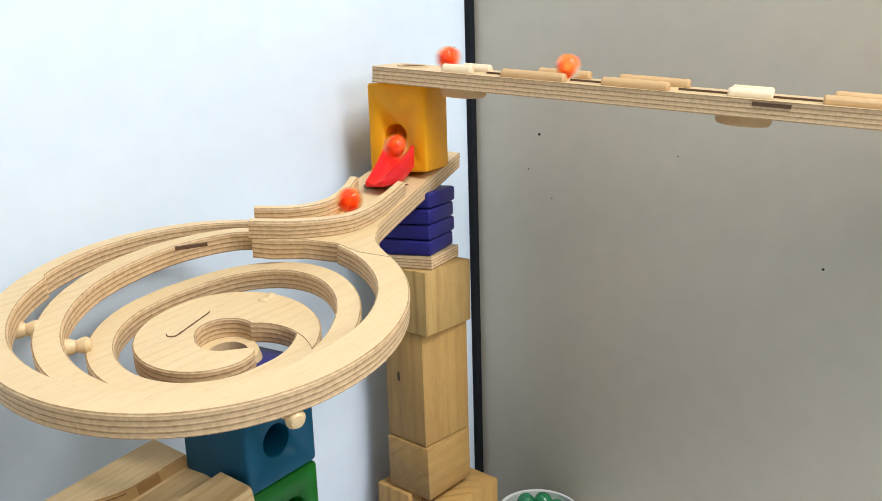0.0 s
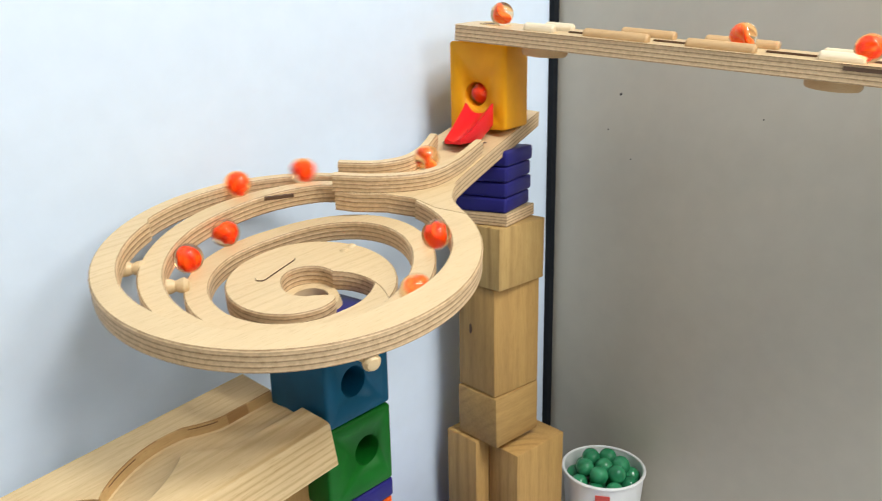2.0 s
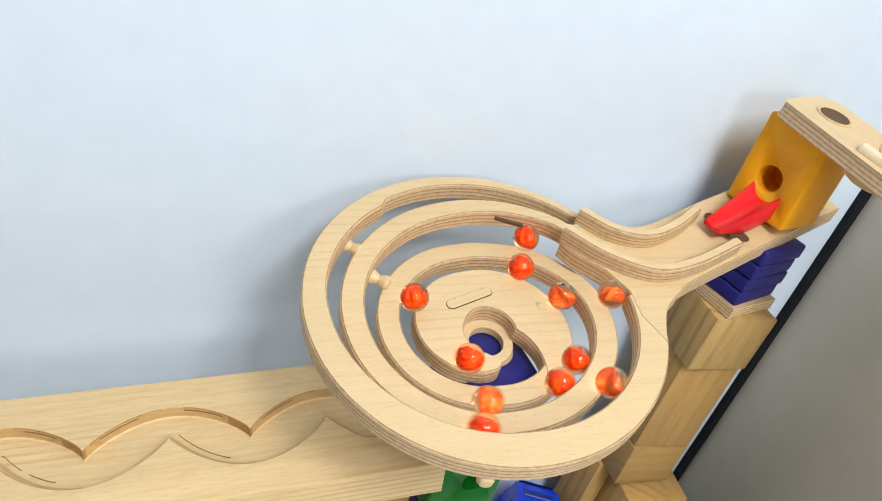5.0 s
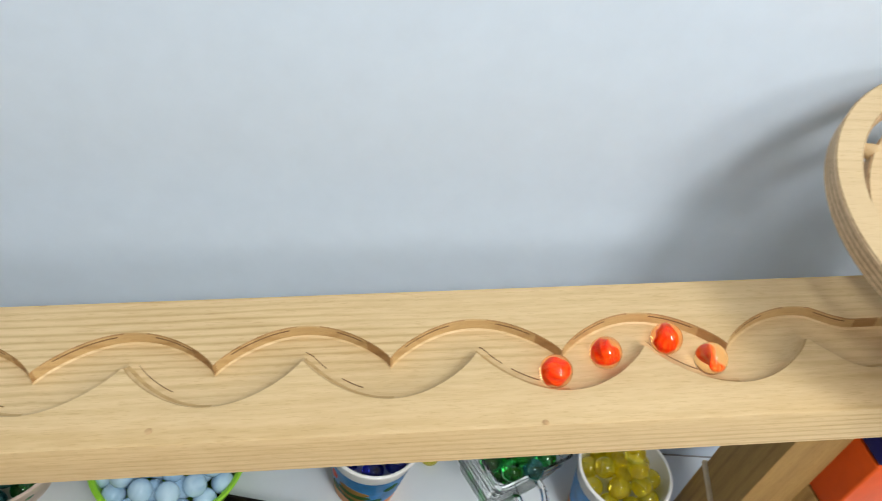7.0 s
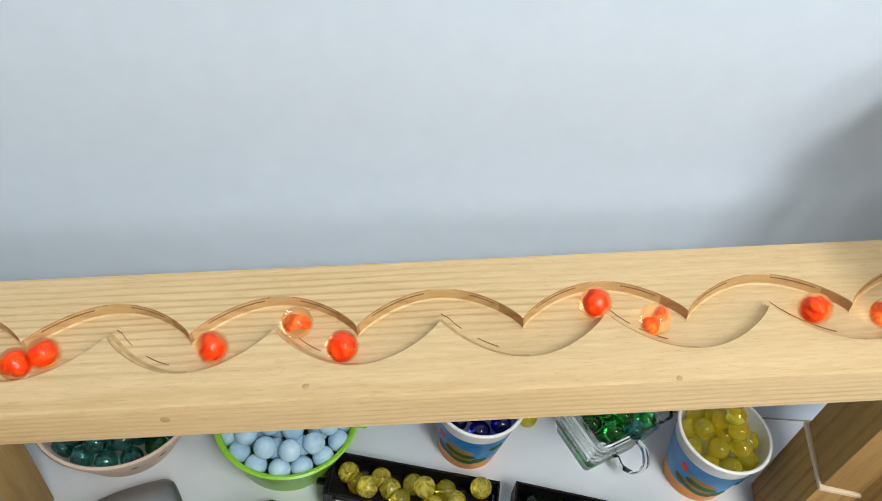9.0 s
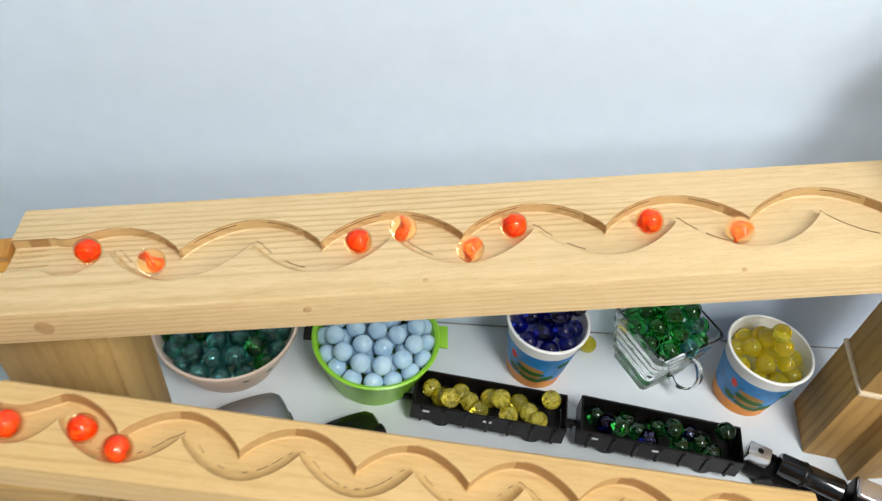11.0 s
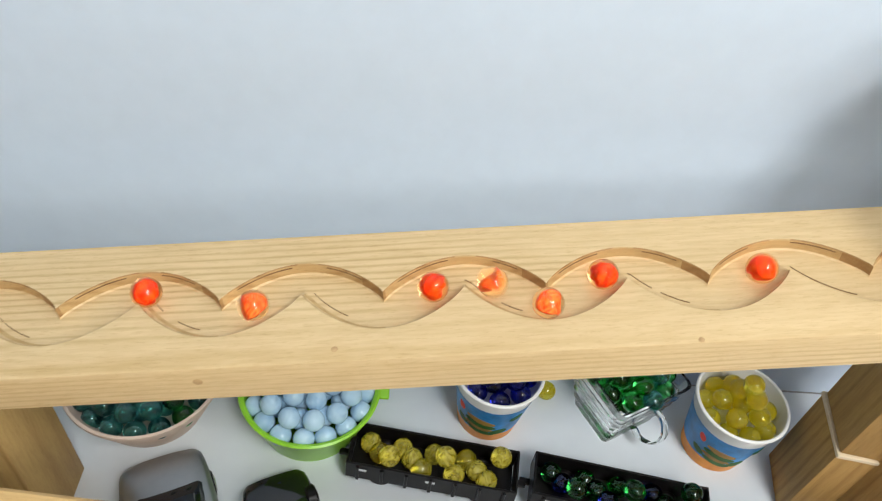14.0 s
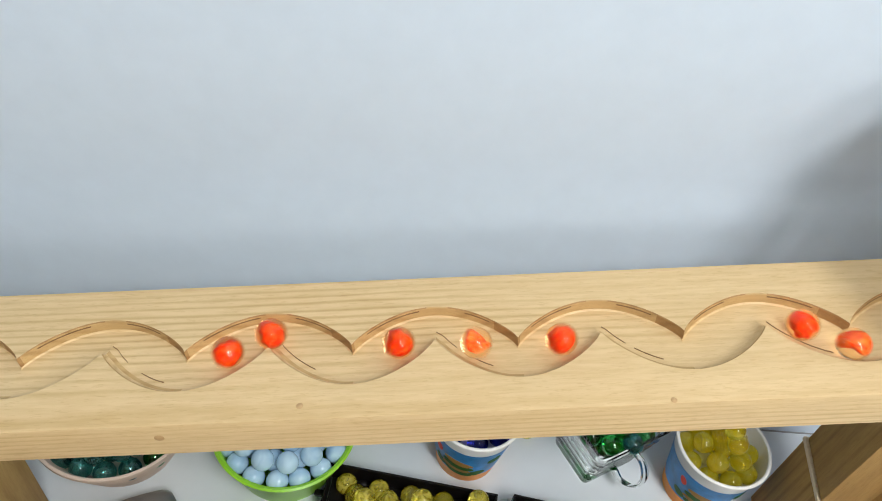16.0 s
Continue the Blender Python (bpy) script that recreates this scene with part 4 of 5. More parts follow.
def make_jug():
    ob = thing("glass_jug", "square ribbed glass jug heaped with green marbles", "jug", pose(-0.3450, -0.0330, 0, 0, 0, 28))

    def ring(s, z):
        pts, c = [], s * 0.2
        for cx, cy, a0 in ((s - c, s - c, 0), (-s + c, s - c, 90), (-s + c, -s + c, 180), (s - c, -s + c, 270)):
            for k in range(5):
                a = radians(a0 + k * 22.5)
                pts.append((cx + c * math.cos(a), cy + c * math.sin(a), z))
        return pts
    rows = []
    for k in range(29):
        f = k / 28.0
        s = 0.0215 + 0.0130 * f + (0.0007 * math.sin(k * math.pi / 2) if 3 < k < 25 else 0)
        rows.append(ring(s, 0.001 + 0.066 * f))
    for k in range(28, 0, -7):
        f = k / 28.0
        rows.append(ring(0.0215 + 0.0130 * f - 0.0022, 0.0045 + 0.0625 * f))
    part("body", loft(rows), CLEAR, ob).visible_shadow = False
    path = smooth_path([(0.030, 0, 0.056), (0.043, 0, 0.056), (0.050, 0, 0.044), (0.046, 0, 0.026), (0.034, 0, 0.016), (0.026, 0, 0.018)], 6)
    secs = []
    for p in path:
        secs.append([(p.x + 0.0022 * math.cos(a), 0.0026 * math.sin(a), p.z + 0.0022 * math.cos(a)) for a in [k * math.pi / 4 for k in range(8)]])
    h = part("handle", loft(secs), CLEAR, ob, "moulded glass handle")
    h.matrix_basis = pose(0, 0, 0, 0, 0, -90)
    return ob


make_jug()
heap(M_GREEN, -0.3450, -0.0330, 0.012, 0.0195, 1, "green glass marble in a glass jug", "green marbles", RM, None)
heap(M_GREEN, -0.3450, -0.0330, 0.027, 0.0235, 1, "green glass marble in a glass jug", "green marbles", RM, M_DARK)
heap(M_GREEN, -0.3450, -0.0330, 0.042, 0.0265, 1, "green glass marble in a glass jug", "green marbles", RM, M_DARK)
heap(M_GREEN, -0.3450, -0.0330, 0.063, 0.0365, 3, "green glass marble in a glass jug", "green marbles", RM, M_DARK)


# ---- toy train ----
def wagon(x0, y0, x1, y1, label):
    """An open goods wagon whose back top edge runs from one point to the other."""
    d = Vector((x1 - x0, y1 - y0, 0))
    L, W, H = d.length, 0.034, 0.021
    m = axes((x0, y0, 0.009), d, (0, 0, 1))
    ob = thing("toy_wagon", label, "toy train", m, "train wagons")
    for nm, sx, sy, px, py in (("side_wall", L, 0.0016, L / 2, -0.0008), ("side_wall", L, 0.0016, L / 2, -W + 0.0008), ("end_wall", 0.0016, W - 0.0034, 0.0008, -W / 2), ("end_wall", 0.0016, W - 0.0034, L - 0.0008, -W / 2)):
        part(nm, box(sx, sy, H, 0.0004, 1), BLACK_TOY, ob, m=pose(px, py, 0))
    part("floor", box(L - 0.004, W - 0.004, 0.002, 0.0, 1), BLACK_TOY, ob, m=pose(L / 2, -W / 2, 0))
    for k in range(7):
        part("rib", box(0.0025, 0.0016, H - 0.002, 0.0004, 1), BLACK_TOY, ob, m=pose(L * (k + 0.5) / 7, -W - 0.0007, 0.0))
    for px in (0.2, 0.8):
        for py in (-0.004, -W + 0.004):
            part("wheel", lathe([(0, -0.002), (0.0072, -0.002), (0.0078, -0.001), (0.0078, 0.001), (0.0072, 0.002), (0, 0.002)], 24), BLACK_TOY, ob, m=pose(L * px, py, -0.0012, 90, 0, 0))
    for px in (-0.004, L + 0.004):
        part("coupling", box(0.008, 0.005, 0.003, 0.0008, 2), BLACK_TOY, ob, m=pose(px, -W / 2, 0.002))
    for k in range(2):
        part("lettering_bar", box(0.007, 0.0004, 0.0022, 0.0, 1), LAMP_GLASS, ob, "small pale lettering as a plain bar", m=pose(0.012 + 0.05 * k, -W - 0.0010, 0.014))
    return m, L, W


def fill(m, L, W, mat, other, count, label, group):
    for i in range(count):
        f = (i + 0.5) / count
        row = i % 3
        p = m @ Vector((0.010 + (L - 0.020) * f, -W * (0.28 + 0.22 * row), 0.0102 + (0.0135 if i % 5 == 2 else 0.0015 * (i % 3))))
        marble(other if i % 4 == 1 else mat, p.x, p.y, p.z, label, group)


w1 = wagon(-0.5523, -0.0714, -0.4290, -0.0886, "black toy goods wagon loaded with amber marbles")
fill(*w1, M_OLIVE, M_YELLOW, 13, "amber swirl marble in a toy wagon", "amber marbles")
w2 = wagon(-0.4170, -0.0875, -0.2890, -0.1095, "black toy goods wagon loaded with dark green marbles")
fill(*w2, M_GREEN, M_BLUE, 13, "dark green marble in a toy wagon", "wagon marbles")


def make_engine():
    m = axes((-0.2830, -0.1270, 0.0), (0.90, -0.44, 0), (0, 0, 1))
    ob = thing("toy_engine", "black toy engine with grey metal fittings beside the wagons", "toy train", m)
    part("chassis", box(0.150, 0.024, 0.006, 0.0012, 2), BLACK_TOY, ob, m=pose(0.075, 0, 0.007))
    part("boiler", lathe([(0, 0), (0.0085, 0), (0.0095, 0.0015), (0.0095, 0.048), (0.008, 0.050), (0, 0.050)], 32, pose(0.022, 0, 0.0235, 0, 90, 0)), BLACK_GLOSS, ob)
    part("boiler_band", lathe([(0.0098, 0.0), (0.0102, 0.0005), (0.0102, 0.002), (0.0098, 0.0025)], 32, pose(0.040, 0, 0.0235, 0, 90, 0)), BLACK_TOY, ob)
    part("coupler", box(0.018, 0.013, 0.012, 0.0015, 2), CHROME, ob, "grey metal coupler block", m=pose(0.006, 0, 0.017))
    # Black disc laid on the coupler paints the dark inside of its hole.
    part("coupler_hole_shade", lathe([(0, 0.0002), (0.0024, 0.0002)], 16), BLACK_TOY, ob, m=pose(0.006, 0, 0.0291))
    part("cab", box(0.070, 0.030, 0.020, 0.003, 3), BLACK_TOY, ob, m=pose(0.112, 0, 0.0135))
    part("cab_roof", box(0.042, 0.018, 0.005, 0.0022, 3), CHROME, ob, "oval grey metal roof plate", m=pose(0.098, 0.002, 0.0336))
    for k in range(5):
        part("roof_rib", box(0.002, 0.026, 0.0018, 0.0004, 1), BLACK_GLOSS, ob, m=pose(0.124 + 0.005 * k, 0, 0.0336))
    part("side_stripe", box(0.060, 0.0006, 0.0025, 0.0, 1), CHROME, ob, m=pose(0.110, -0.0152, 0.020))
    part("red_mark", box(0.006, 0.0006, 0.0025, 0.0, 1), RED_TOY, ob, m=pose(0.050, -0.0122, 0.0095))
    for px in (0.02, 0.05, 0.095, 0.125):
        for py in (-0.0115, 0.0115):
            part("wheel", lathe([(0, -0.002), (0.007, -0.002), (0.0078, -0.001), (0.0078, 0.001), (0.007, 0.002), (0, 0.002)], 24), BLACK_TOY, ob, m=pose(px, py, 0.0078, 90, 0, 0))


make_engine()


# ---- toy cars ----
def car_body(L, W, H, nose, cabin):
    """Lofted body, nose towards +x: sections of half-width, sill, shoulder and roof heights along the length."""
    secs = []
    n = 28
    for i in range(n + 1):
        f = i / n
        x = (f - 0.5) * L
        end = min(1.0, (1 - abs(2 * f - 1) ** 5.0) + 0.0)
        w = W / 2 * (0.80 + 0.20 * end ** 0.6) * (1.0 - 0.10 * max(0.0, f - 0.75) / 0.25)
        sh = H * (0.62 if f < 0.62 else 0.62 - 0.20 * ((f - 0.62) / 0.38) ** 1.5) * (0.72 + 0.28 * end ** 0.5)
        zb = 0.0045 + 0.003 * (1 - end)
        crown = 0.07 * H
        secs.append([(x, -w * 0.93, zb), (x, w * 0.93, zb), (x, w, zb + (sh - zb) * 0.35), (x, w * 0.985, sh * 0.86), (x, w * 0.86, sh), (x, w * 0.45, sh + crown * 0.8), (x, 0, sh + crown), (x, -w * 0.45, sh + crown * 0.8), (x, -w * 0.86, sh), (x, -w * 0.985, sh * 0.86), (x, -w, zb + (sh - zb) * 0.35)])
    return loft(secs)


def toy_car(name, label, mat, trim, x, y, heading, L, W, H, badge=True, lens=None, top=None):
    ob = thing(name, label, "toy car", pose(x, y, 0, 0, 0, heading))
    part("body", car_body(L, W, H, 0, 0), mat, ob, angle=50)
    secs = []
    for f, w, z in ((-0.30, 0.36, 0.62), (-0.24, 0.35, 0.80), (-0.14, 0.33, 0.97), (0.0, 0.33, 1.0), (0.09, 0.345, 0.93), (0.20, 0.385, 0.70), (0.235, 0.39, 0.60)):
        xx, ww, zz, zl = f * L, w * W, z * H, 0.56 * H
        secs.append([(xx, -ww * 1.12, zl), (xx, ww * 1.12, zl), (xx, ww * 0.98, zl + (zz - zl) * 0.75), (xx, ww * 0.8, zz), (xx, -ww * 0.8, zz), (xx, -ww * 0.98, zl + (zz - zl) * 0.75)])
    part("glasshouse", loft(secs), CAR_GLASS, ob, "dark tinted windows")
    secs = []
    for f, w, z in ((-0.20, 0.32, 0.90), (-0.12, 0.31, 1.01), (0.0, 0.31, 1.035), (0.07, 0.32, 0.985)):
        xx, ww, zz = f * L, w * W * 0.9, z * H
        secs.append([(xx, -ww, zz - 0.002), (xx, ww, zz - 0.002), (xx, ww * 0.94, zz), (xx, -ww * 0.94, zz)])
    part("roof", loft(secs), top or mat, ob)
    for s in (-1, 1):
        part("pillar", loft([[(f * L, s * w * W - 0.0012, z * H), (f * L, s * w * W + 0.0012, z * H), (f * L, s * w * W + 0.0012, z * H + 0.0015), (f * L, s * w * W - 0.0012, z * H + 0.0015)] for f, w, z in ((0.07, 0.30, 0.97), (0.15, 0.345, 0.82), (0.235, 0.40, 0.61))]), mat, ob)
        for f in (-0.30, 0.30):
            wheel = part("wheel", lathe([(0, -0.004), (0.0085, -0.004), (0.0098, -0.0028), (0.0098, 0.0028), (0.0085, 0.004), (0, 0.004)], 28), BLACK_TOY, ob, m=pose(f * L, s * (W / 2 - 0.0035), 0.0099, 90, 0, 0))
            part("rim", lathe([(0, 0.0006), (0.0055, 0.0006), (0.0062, 0)], 20), CHROME, wheel, "silver wheel rim", m=pose(0, 0, -0.0042 if s > 0 else 0.0042, 180 if s > 0 else 0, 0, 0))
        for k, (dx, dy, r) in enumerate(((0.452, 0.33, 0.0040), (0.472, 0.235, 0.0030))):
            lamp = part("headlight", lathe([(0, 0.0022), (r * 0.6, 0.0018), (r, 0.0), (r * 1.15, -0.001), (0, -0.001)], 20), lens or LAMP_GLASS, ob, "round headlight", m=pose(dx * L, s * dy * W, 0.40 * H, 0, 55, 0))
        part("mirror", box(0.004, 0.007, 0.004, 0.0014, 2), mat, ob, m=pose(0.16 * L, s * (W / 2 + 0.001), 0.60 * H))
        for k in range(3):
            part("bonnet_vent", box(0.0035, 0.0018, 0.0006, 0.0, 1), trim, ob, "small bonnet vent slot", m=pose(0.215 * L - 0.0 + 0.004 * (k - 1) + 0.01, s * 0.25 * W, 0.625 * H, 0, 4, 0))
        part("bonnet_line", box(0.24 * L, 0.0005, 0.0005, 0.0, 1), BLACK_TOY, ob, m=pose(0.345 * L, s * 0.12 * W, 0.625 * H - 0.0018, 0, 9, -s * 7))
    part("grille", box(0.0025, 0.30 * W, 0.005, 0.0006, 1), BLACK_TOY, ob, "dark front grille", m=pose(0.492 * L, 0, 0.24 * H, 0, -10, 0))
    part("bumper", box(0.004, 0.66 * W, 0.0025, 0.0009, 2), trim, ob, m=pose(0.488 * L, 0, 0.13 * H))
    if badge:
        part("badge", lathe([(0.0032, 0), (0.0036, 0.0006), (0.0028, 0.0008), (0.0024, 0)], 24), CHROME, ob, "plain round chrome badge", m=pose(0.483 * L, 0, 0.42 * H, 0, 60, 0))
    return ob


toy_car("toy_car", "silver toy sports car parked under the lower beam", SILVER, CHROME, -0.6600, -0.1680, -66.0, 0.142, 0.062, 0.038, top=CAR_GLASS)
toy_car("toy_car", "black glossy toy car parked beside the silver one", BLACK_GLOSS, BLACK_TOY, -0.5845, -0.1650, -66.0, 0.118, 0.050, 0.029, False, CAR_GLASS)


# blue toy truck by the tower, amber tray of marbles by the lower beam
def make_truck():
    ob = thing("toy_truck", "bright blue plastic toy van standing by the tower", "toy car", pose(-0.0455, -0.0620, 0, 0, 0, 69))
    part("body", box(0.104, 0.046, 0.060, 0.006, 4), BLUE_TOY, ob, m=pose(0, 0, 0.010))
    secs = []
    for x, w, z1 in ((-0.050, 0.0195, 0.076), (-0.047, 0.0205, 0.100), (-0.040, 0.021, 0.1085), (0.0, 0.0215, 0.112), (0.024, 0.021, 0.1105), (0.036, 0.0205, 0.104), (0.049, 0.020, 0.076)):
        secs.append([(x, -w, 0.068), (x, w, 0.068), (x, w * 0.98, 0.068 + (z1 - 0.068) * 0.8), (x, w * 0.86, z1), (x, -w * 0.86, z1), (x, -w * 0.98, 0.068 + (z1 - 0.068) * 0.8)])
    part("cabin", loft(secs), BLUE_TOY, ob)
    part("windscreen", loft([[(x, -w, z), (x, w, z), (x, w, z + 0.0012), (x, -w, z + 0.0012)] for x, w, z in ((0.0375, 0.0150, 0.1040), (0.0475, 0.0155, 0.0810))]), BLUE_DARK, ob, "dark blue windscreen")
    part("roof_slot", box(0.006, 0.026, 0.0016, 0.0006, 1), BLUE_DARK, ob, m=pose(0.020, 0, 0.1105, 0, 3, 0))
    for s in (-1, 1):
        part("side_window", box(0.056, 0.0012, 0.020, 0.0005, 1), BLUE_DARK, ob, m=pose(-0.006, s * 0.0212, 0.077, 0, 0, 0))
        for px in (-0.032, 0.032):
            part("wheel", lathe([(0, -0.005), (0.010, -0.005), (0.0115, -0.0035), (0.0115, 0.0035), (0.010, 0.005), (0, 0.005)], 28), BLACK_TOY, ob, m=pose(px, s * 0.0205, 0.0116, 90, 0, 0))


make_truck()


def make_tray():
    ob = thing("toy_tray", "amber ribbed plastic tray holding orange marbles", "tray", pose(-0.2280, -0.2350, 0, 0, 0, -6))
    part("floor", box(0.074, 0.060, 0.002, 0.0, 1), ORANGE_TOY, ob, m=pose(0, 0, 0.0))
    for nm, sx, sy, px, py in (("long_wall", 0.078, 0.003, 0, 0.031), ("long_wall", 0.078, 0.003, 0, -0.031), ("short_wall", 0.003, 0.0586, 0.0375, 0), ("short_wall", 0.003, 0.0586, -0.0375, 0)):
        part(nm, box(sx, sy, 0.030, 0.001, 2), ORANGE_TOY, ob, m=pose(px, py, 0.0021))
    for k in range(8):
        part("rib", box(0.003, 0.003, 0.028, 0.0012, 2), ORANGE_TOY, ob, m=pose(-0.033 + 0.0094 * k, -0.0338, 0.002))
        part("rib", box(0.003, 0.003, 0.028, 0.0012, 2), ORANGE_TOY, ob, m=pose(-0.033 + 0.0094 * k, 0.0338, 0.002))
    return ob


make_tray()


# ---- the way of the running marbles ----
HALF = 12.165  # the run plays forward to this moment and then backwards


def board_point(x):
    side = 0.0175 + 0.006 * math.sin(2 * math.pi * (x - 0.02) / 0.085) * min(1.0, max(0.0, (x - 0.05) / 0.05))
    return BOARD @ Vector((x, side, RM))


def spiral_point(phi):
    r = slot_radius(phi) - 0.0025
    if phi > 930:
        f = (phi - 930) / 100.0
        r = r * (1 - f) + 0.020 * f if f < 1 else 0.020
    z = (strip_height(phi) if phi < 640 else max(strip_height(phi), DISC_Z)) + 0.0068
    x, y = polar(r, phi)
    return SPIRAL @ Vector((x, y, z))


def beam_point(beam, x):
    b, f = beam.edges(x)
    u = (x / beam.period) % 1.0
    mid = beam.drift[0] + beam.drift[1] * x + 0.5 * beam.mid - 0.0040 - 0.0105 * math.cos(2 * math.pi * u)
    mid = min(max(mid, f + RM * 0.96), b - RM * 0.96) if b - f > 2 * RM else (b + f) / 2
    if any((x - e[0]) * e[3] < 0.01 for e in beam.ends):
        mid = (b + f) / 2
    return beam.m @ Vector((x, mid, RM - beam.depth))


def turn_point(f):
    a = math.pi * (1 - f)
    return TURN_M @ Vector((0.0735 * 0.60 * math.cos(a), -0.064 * 0.60 * math.sin(a), RM - 0.0075))


NECK = smooth_path([tuple(p) for p in (board_point(0.021), BOARD @ Vector((0.020, 0.025, -0.010)), Vector((yc.x - 0.010, yc.y - 0.004, 0.436)), SPIRAL @ Vector((0.178, 0.049, 0.024)), SPIRAL @ Vector((0.150, 0.042, 0.0105)), SPIRAL @ Vector((0.118, 0.027, 0.0095)), SPIRAL @ Vector((0.090, 0.030, 0.0092)), SPIRAL @ Vector((0.073, 0.042, 0.008)))], 10) + [spiral_point(40.0)]
FALL = smooth_path([tuple(p) for p in (spiral_point(1030.0), SPIRAL @ Vector((0.004, -0.006, -0.022)), Vector((-0.1800, -0.1100, 0.318)), Vector((-0.2050, -0.1130, 0.300)), beam_point(UPPER, 0.235))], 10)
Q_SPIRAL, Q_FALL, Q_UP, Q_TURN, Q_LOW, Q_END = 0.22, 0.22 + 990 * 0.0011, 1.42, 2.00, 2.17, 2.60


def along(points, f):
    k = min(max(f, 0.0), 0.99999) * (len(points) - 1)
    i = int(k)
    return points[i].lerp(points[i + 1], k - i)


def way(q):
    """The place on the run at the running length q."""
    if q < -0.021:
        return board_point(-q)
    if q < Q_SPIRAL:
        return along(NECK, (q + 0.021) / (Q_SPIRAL + 0.021))
    if q < Q_FALL:
        return spiral_point(40.0 + (q - Q_SPIRAL) / 0.0011)
    if q < Q_UP:
        return along(FALL, (q - Q_FALL) / (Q_UP - Q_FALL))
    if q < Q_TURN:
        return beam_point(UPPER, 0.235 - (q - Q_UP) * 0.58 / (Q_TURN - Q_UP))
    if q < Q_LOW:
        f = (q - Q_TURN) / (Q_LOW - Q_TURN)
        if f < 0.06:
            return beam_point(UPPER, -0.345).lerp(turn_point(0.0), f / 0.06)
        if f > 0.90:
            return turn_point(1.0).lerp(beam_point(LOWER, -0.183), (f - 0.90) / 0.10)
        return turn_point((f - 0.06) / 0.84)
    return beam_point(LOWER, -0.183 + (q - Q_LOW))


def veil_mesh(pale):
    """The coloured core of a marble: a lumpy twisted mass, or a thin twisted vane."""
    secs = []
    n = 18
    for i in range(n + 1):
        f = i / n
        z = (2 * f - 1) * RM * (0.70 if pale else 0.64)
        w = RM * (0.69 if pale else 0.67) * math.sqrt(max(0.02, 1 - (2 * f - 1) ** 2))
        ring = []
        for k in range(24):
            a = 2 * math.pi * k / 24
            if pale:
                rx, ry = w * (0.95 + 0.1 * math.sin(7 * f)), w * (0.36 + 0.12 * math.sin(9 * f + 1))
            else:
                lobe = 0.88 + 0.12 * math.sin(3 * a + 4 * f) + (0.08 * math.sin(5 * a - 3 * f))
                rx, ry = w * lobe, w * lobe * 0.86
            x, y, t = rx * math.cos(a), ry * math.sin(a), 1.9 * f
            ring.append((x * math.cos(t) - y * math.sin(t), x * math.sin(t) + y * math.cos(t), z))
        secs.append(ring)
    return loft(secs)


CORE_MESHES = {}


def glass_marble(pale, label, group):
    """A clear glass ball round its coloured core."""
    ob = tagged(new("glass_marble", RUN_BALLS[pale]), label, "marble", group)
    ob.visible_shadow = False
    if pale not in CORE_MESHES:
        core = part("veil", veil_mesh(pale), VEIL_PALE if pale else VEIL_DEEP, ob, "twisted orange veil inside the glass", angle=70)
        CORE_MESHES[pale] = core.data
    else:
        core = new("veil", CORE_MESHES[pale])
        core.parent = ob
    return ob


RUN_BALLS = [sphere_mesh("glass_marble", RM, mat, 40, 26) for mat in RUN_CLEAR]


def run_marble(number, pale, times):
    """One orange glass marble, rolling along the way."""
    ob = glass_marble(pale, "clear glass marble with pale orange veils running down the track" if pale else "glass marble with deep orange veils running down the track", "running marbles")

    def length_at(t):
        tau = t if t <= HALF else 2 * HALF - t
        for k in range(len(times) - 1):
            (t0, q0), (t1, q1) = times[k], times[k + 1]
            if tau <= t1 or k == len(times) - 2:
                s0 = (q1 - times[k - 1][1]) / (t1 - times[k - 1][0]) if k else (q1 - q0) / (t1 - t0)
                s1 = (times[k + 2][1] - q0) / (times[k + 2][0] - t0) if k + 2 < len(times) else (q1 - q0) / (t1 - t0)
                d = (q1 - q0) / (t1 - t0)
                s0, s1 = min(max(s0, 0.0), 2.5 * max(d, 0.0)), min(max(s1, 0.0), 2.5 * max(d, 0.0))
                h, u = t1 - t0, (tau - t0) / (t1 - t0)
                return q0 * (1 + 2 * u) * (1 - u) ** 2 + s0 * h * u * (1 - u) ** 2 + q1 * u * u * (3 - 2 * u) + s1 * h * u * u * (u - 1)
        return times[-1][1]

    rows, turn, last = [], Matrix.Rotation(number * 0.9, 3, "X"), None
    step = 1.0 / 15.0
    for k in range(241):
        t = k * step
        p = way(length_at(t))
        if last is not None:
            d = p - last
            if d.length > 1e-6:
                turn = Matrix.Rotation(min(d.length / RM, 1.35), 3, Vector((0, 0, 1)).cross(d).normalized() if abs(d.z) < d.length * 0.98 else Vector((1, 0, 0))) @ turn
        last = p
        m = turn.to_4x4()
        m.translation = p
        rows.append((t, m))
    walk(ob, rows)


for k, (dx, dy, dz) in enumerate(((-0.020, 0.012, 0.0102), (-0.002, 0.017, 0.0104), (0.015, 0.010, 0.0102), (-0.010, -0.004, 0.0103), (0.008, -0.008, 0.0104), (-0.024, -0.016, 0.0102), (0.0, 0.004, 0.0205), (-0.016, 0.006, 0.0215), (0.022, -0.006, 0.0190))):
    still = glass_marble(0 if k % 3 else 1, "orange glass marble lying in the amber tray", "tray marbles")
    still.matrix_basis = pose(-0.2280 + dx, -0.2350 + dy, dz, 40 * k, 30 * k, 0)


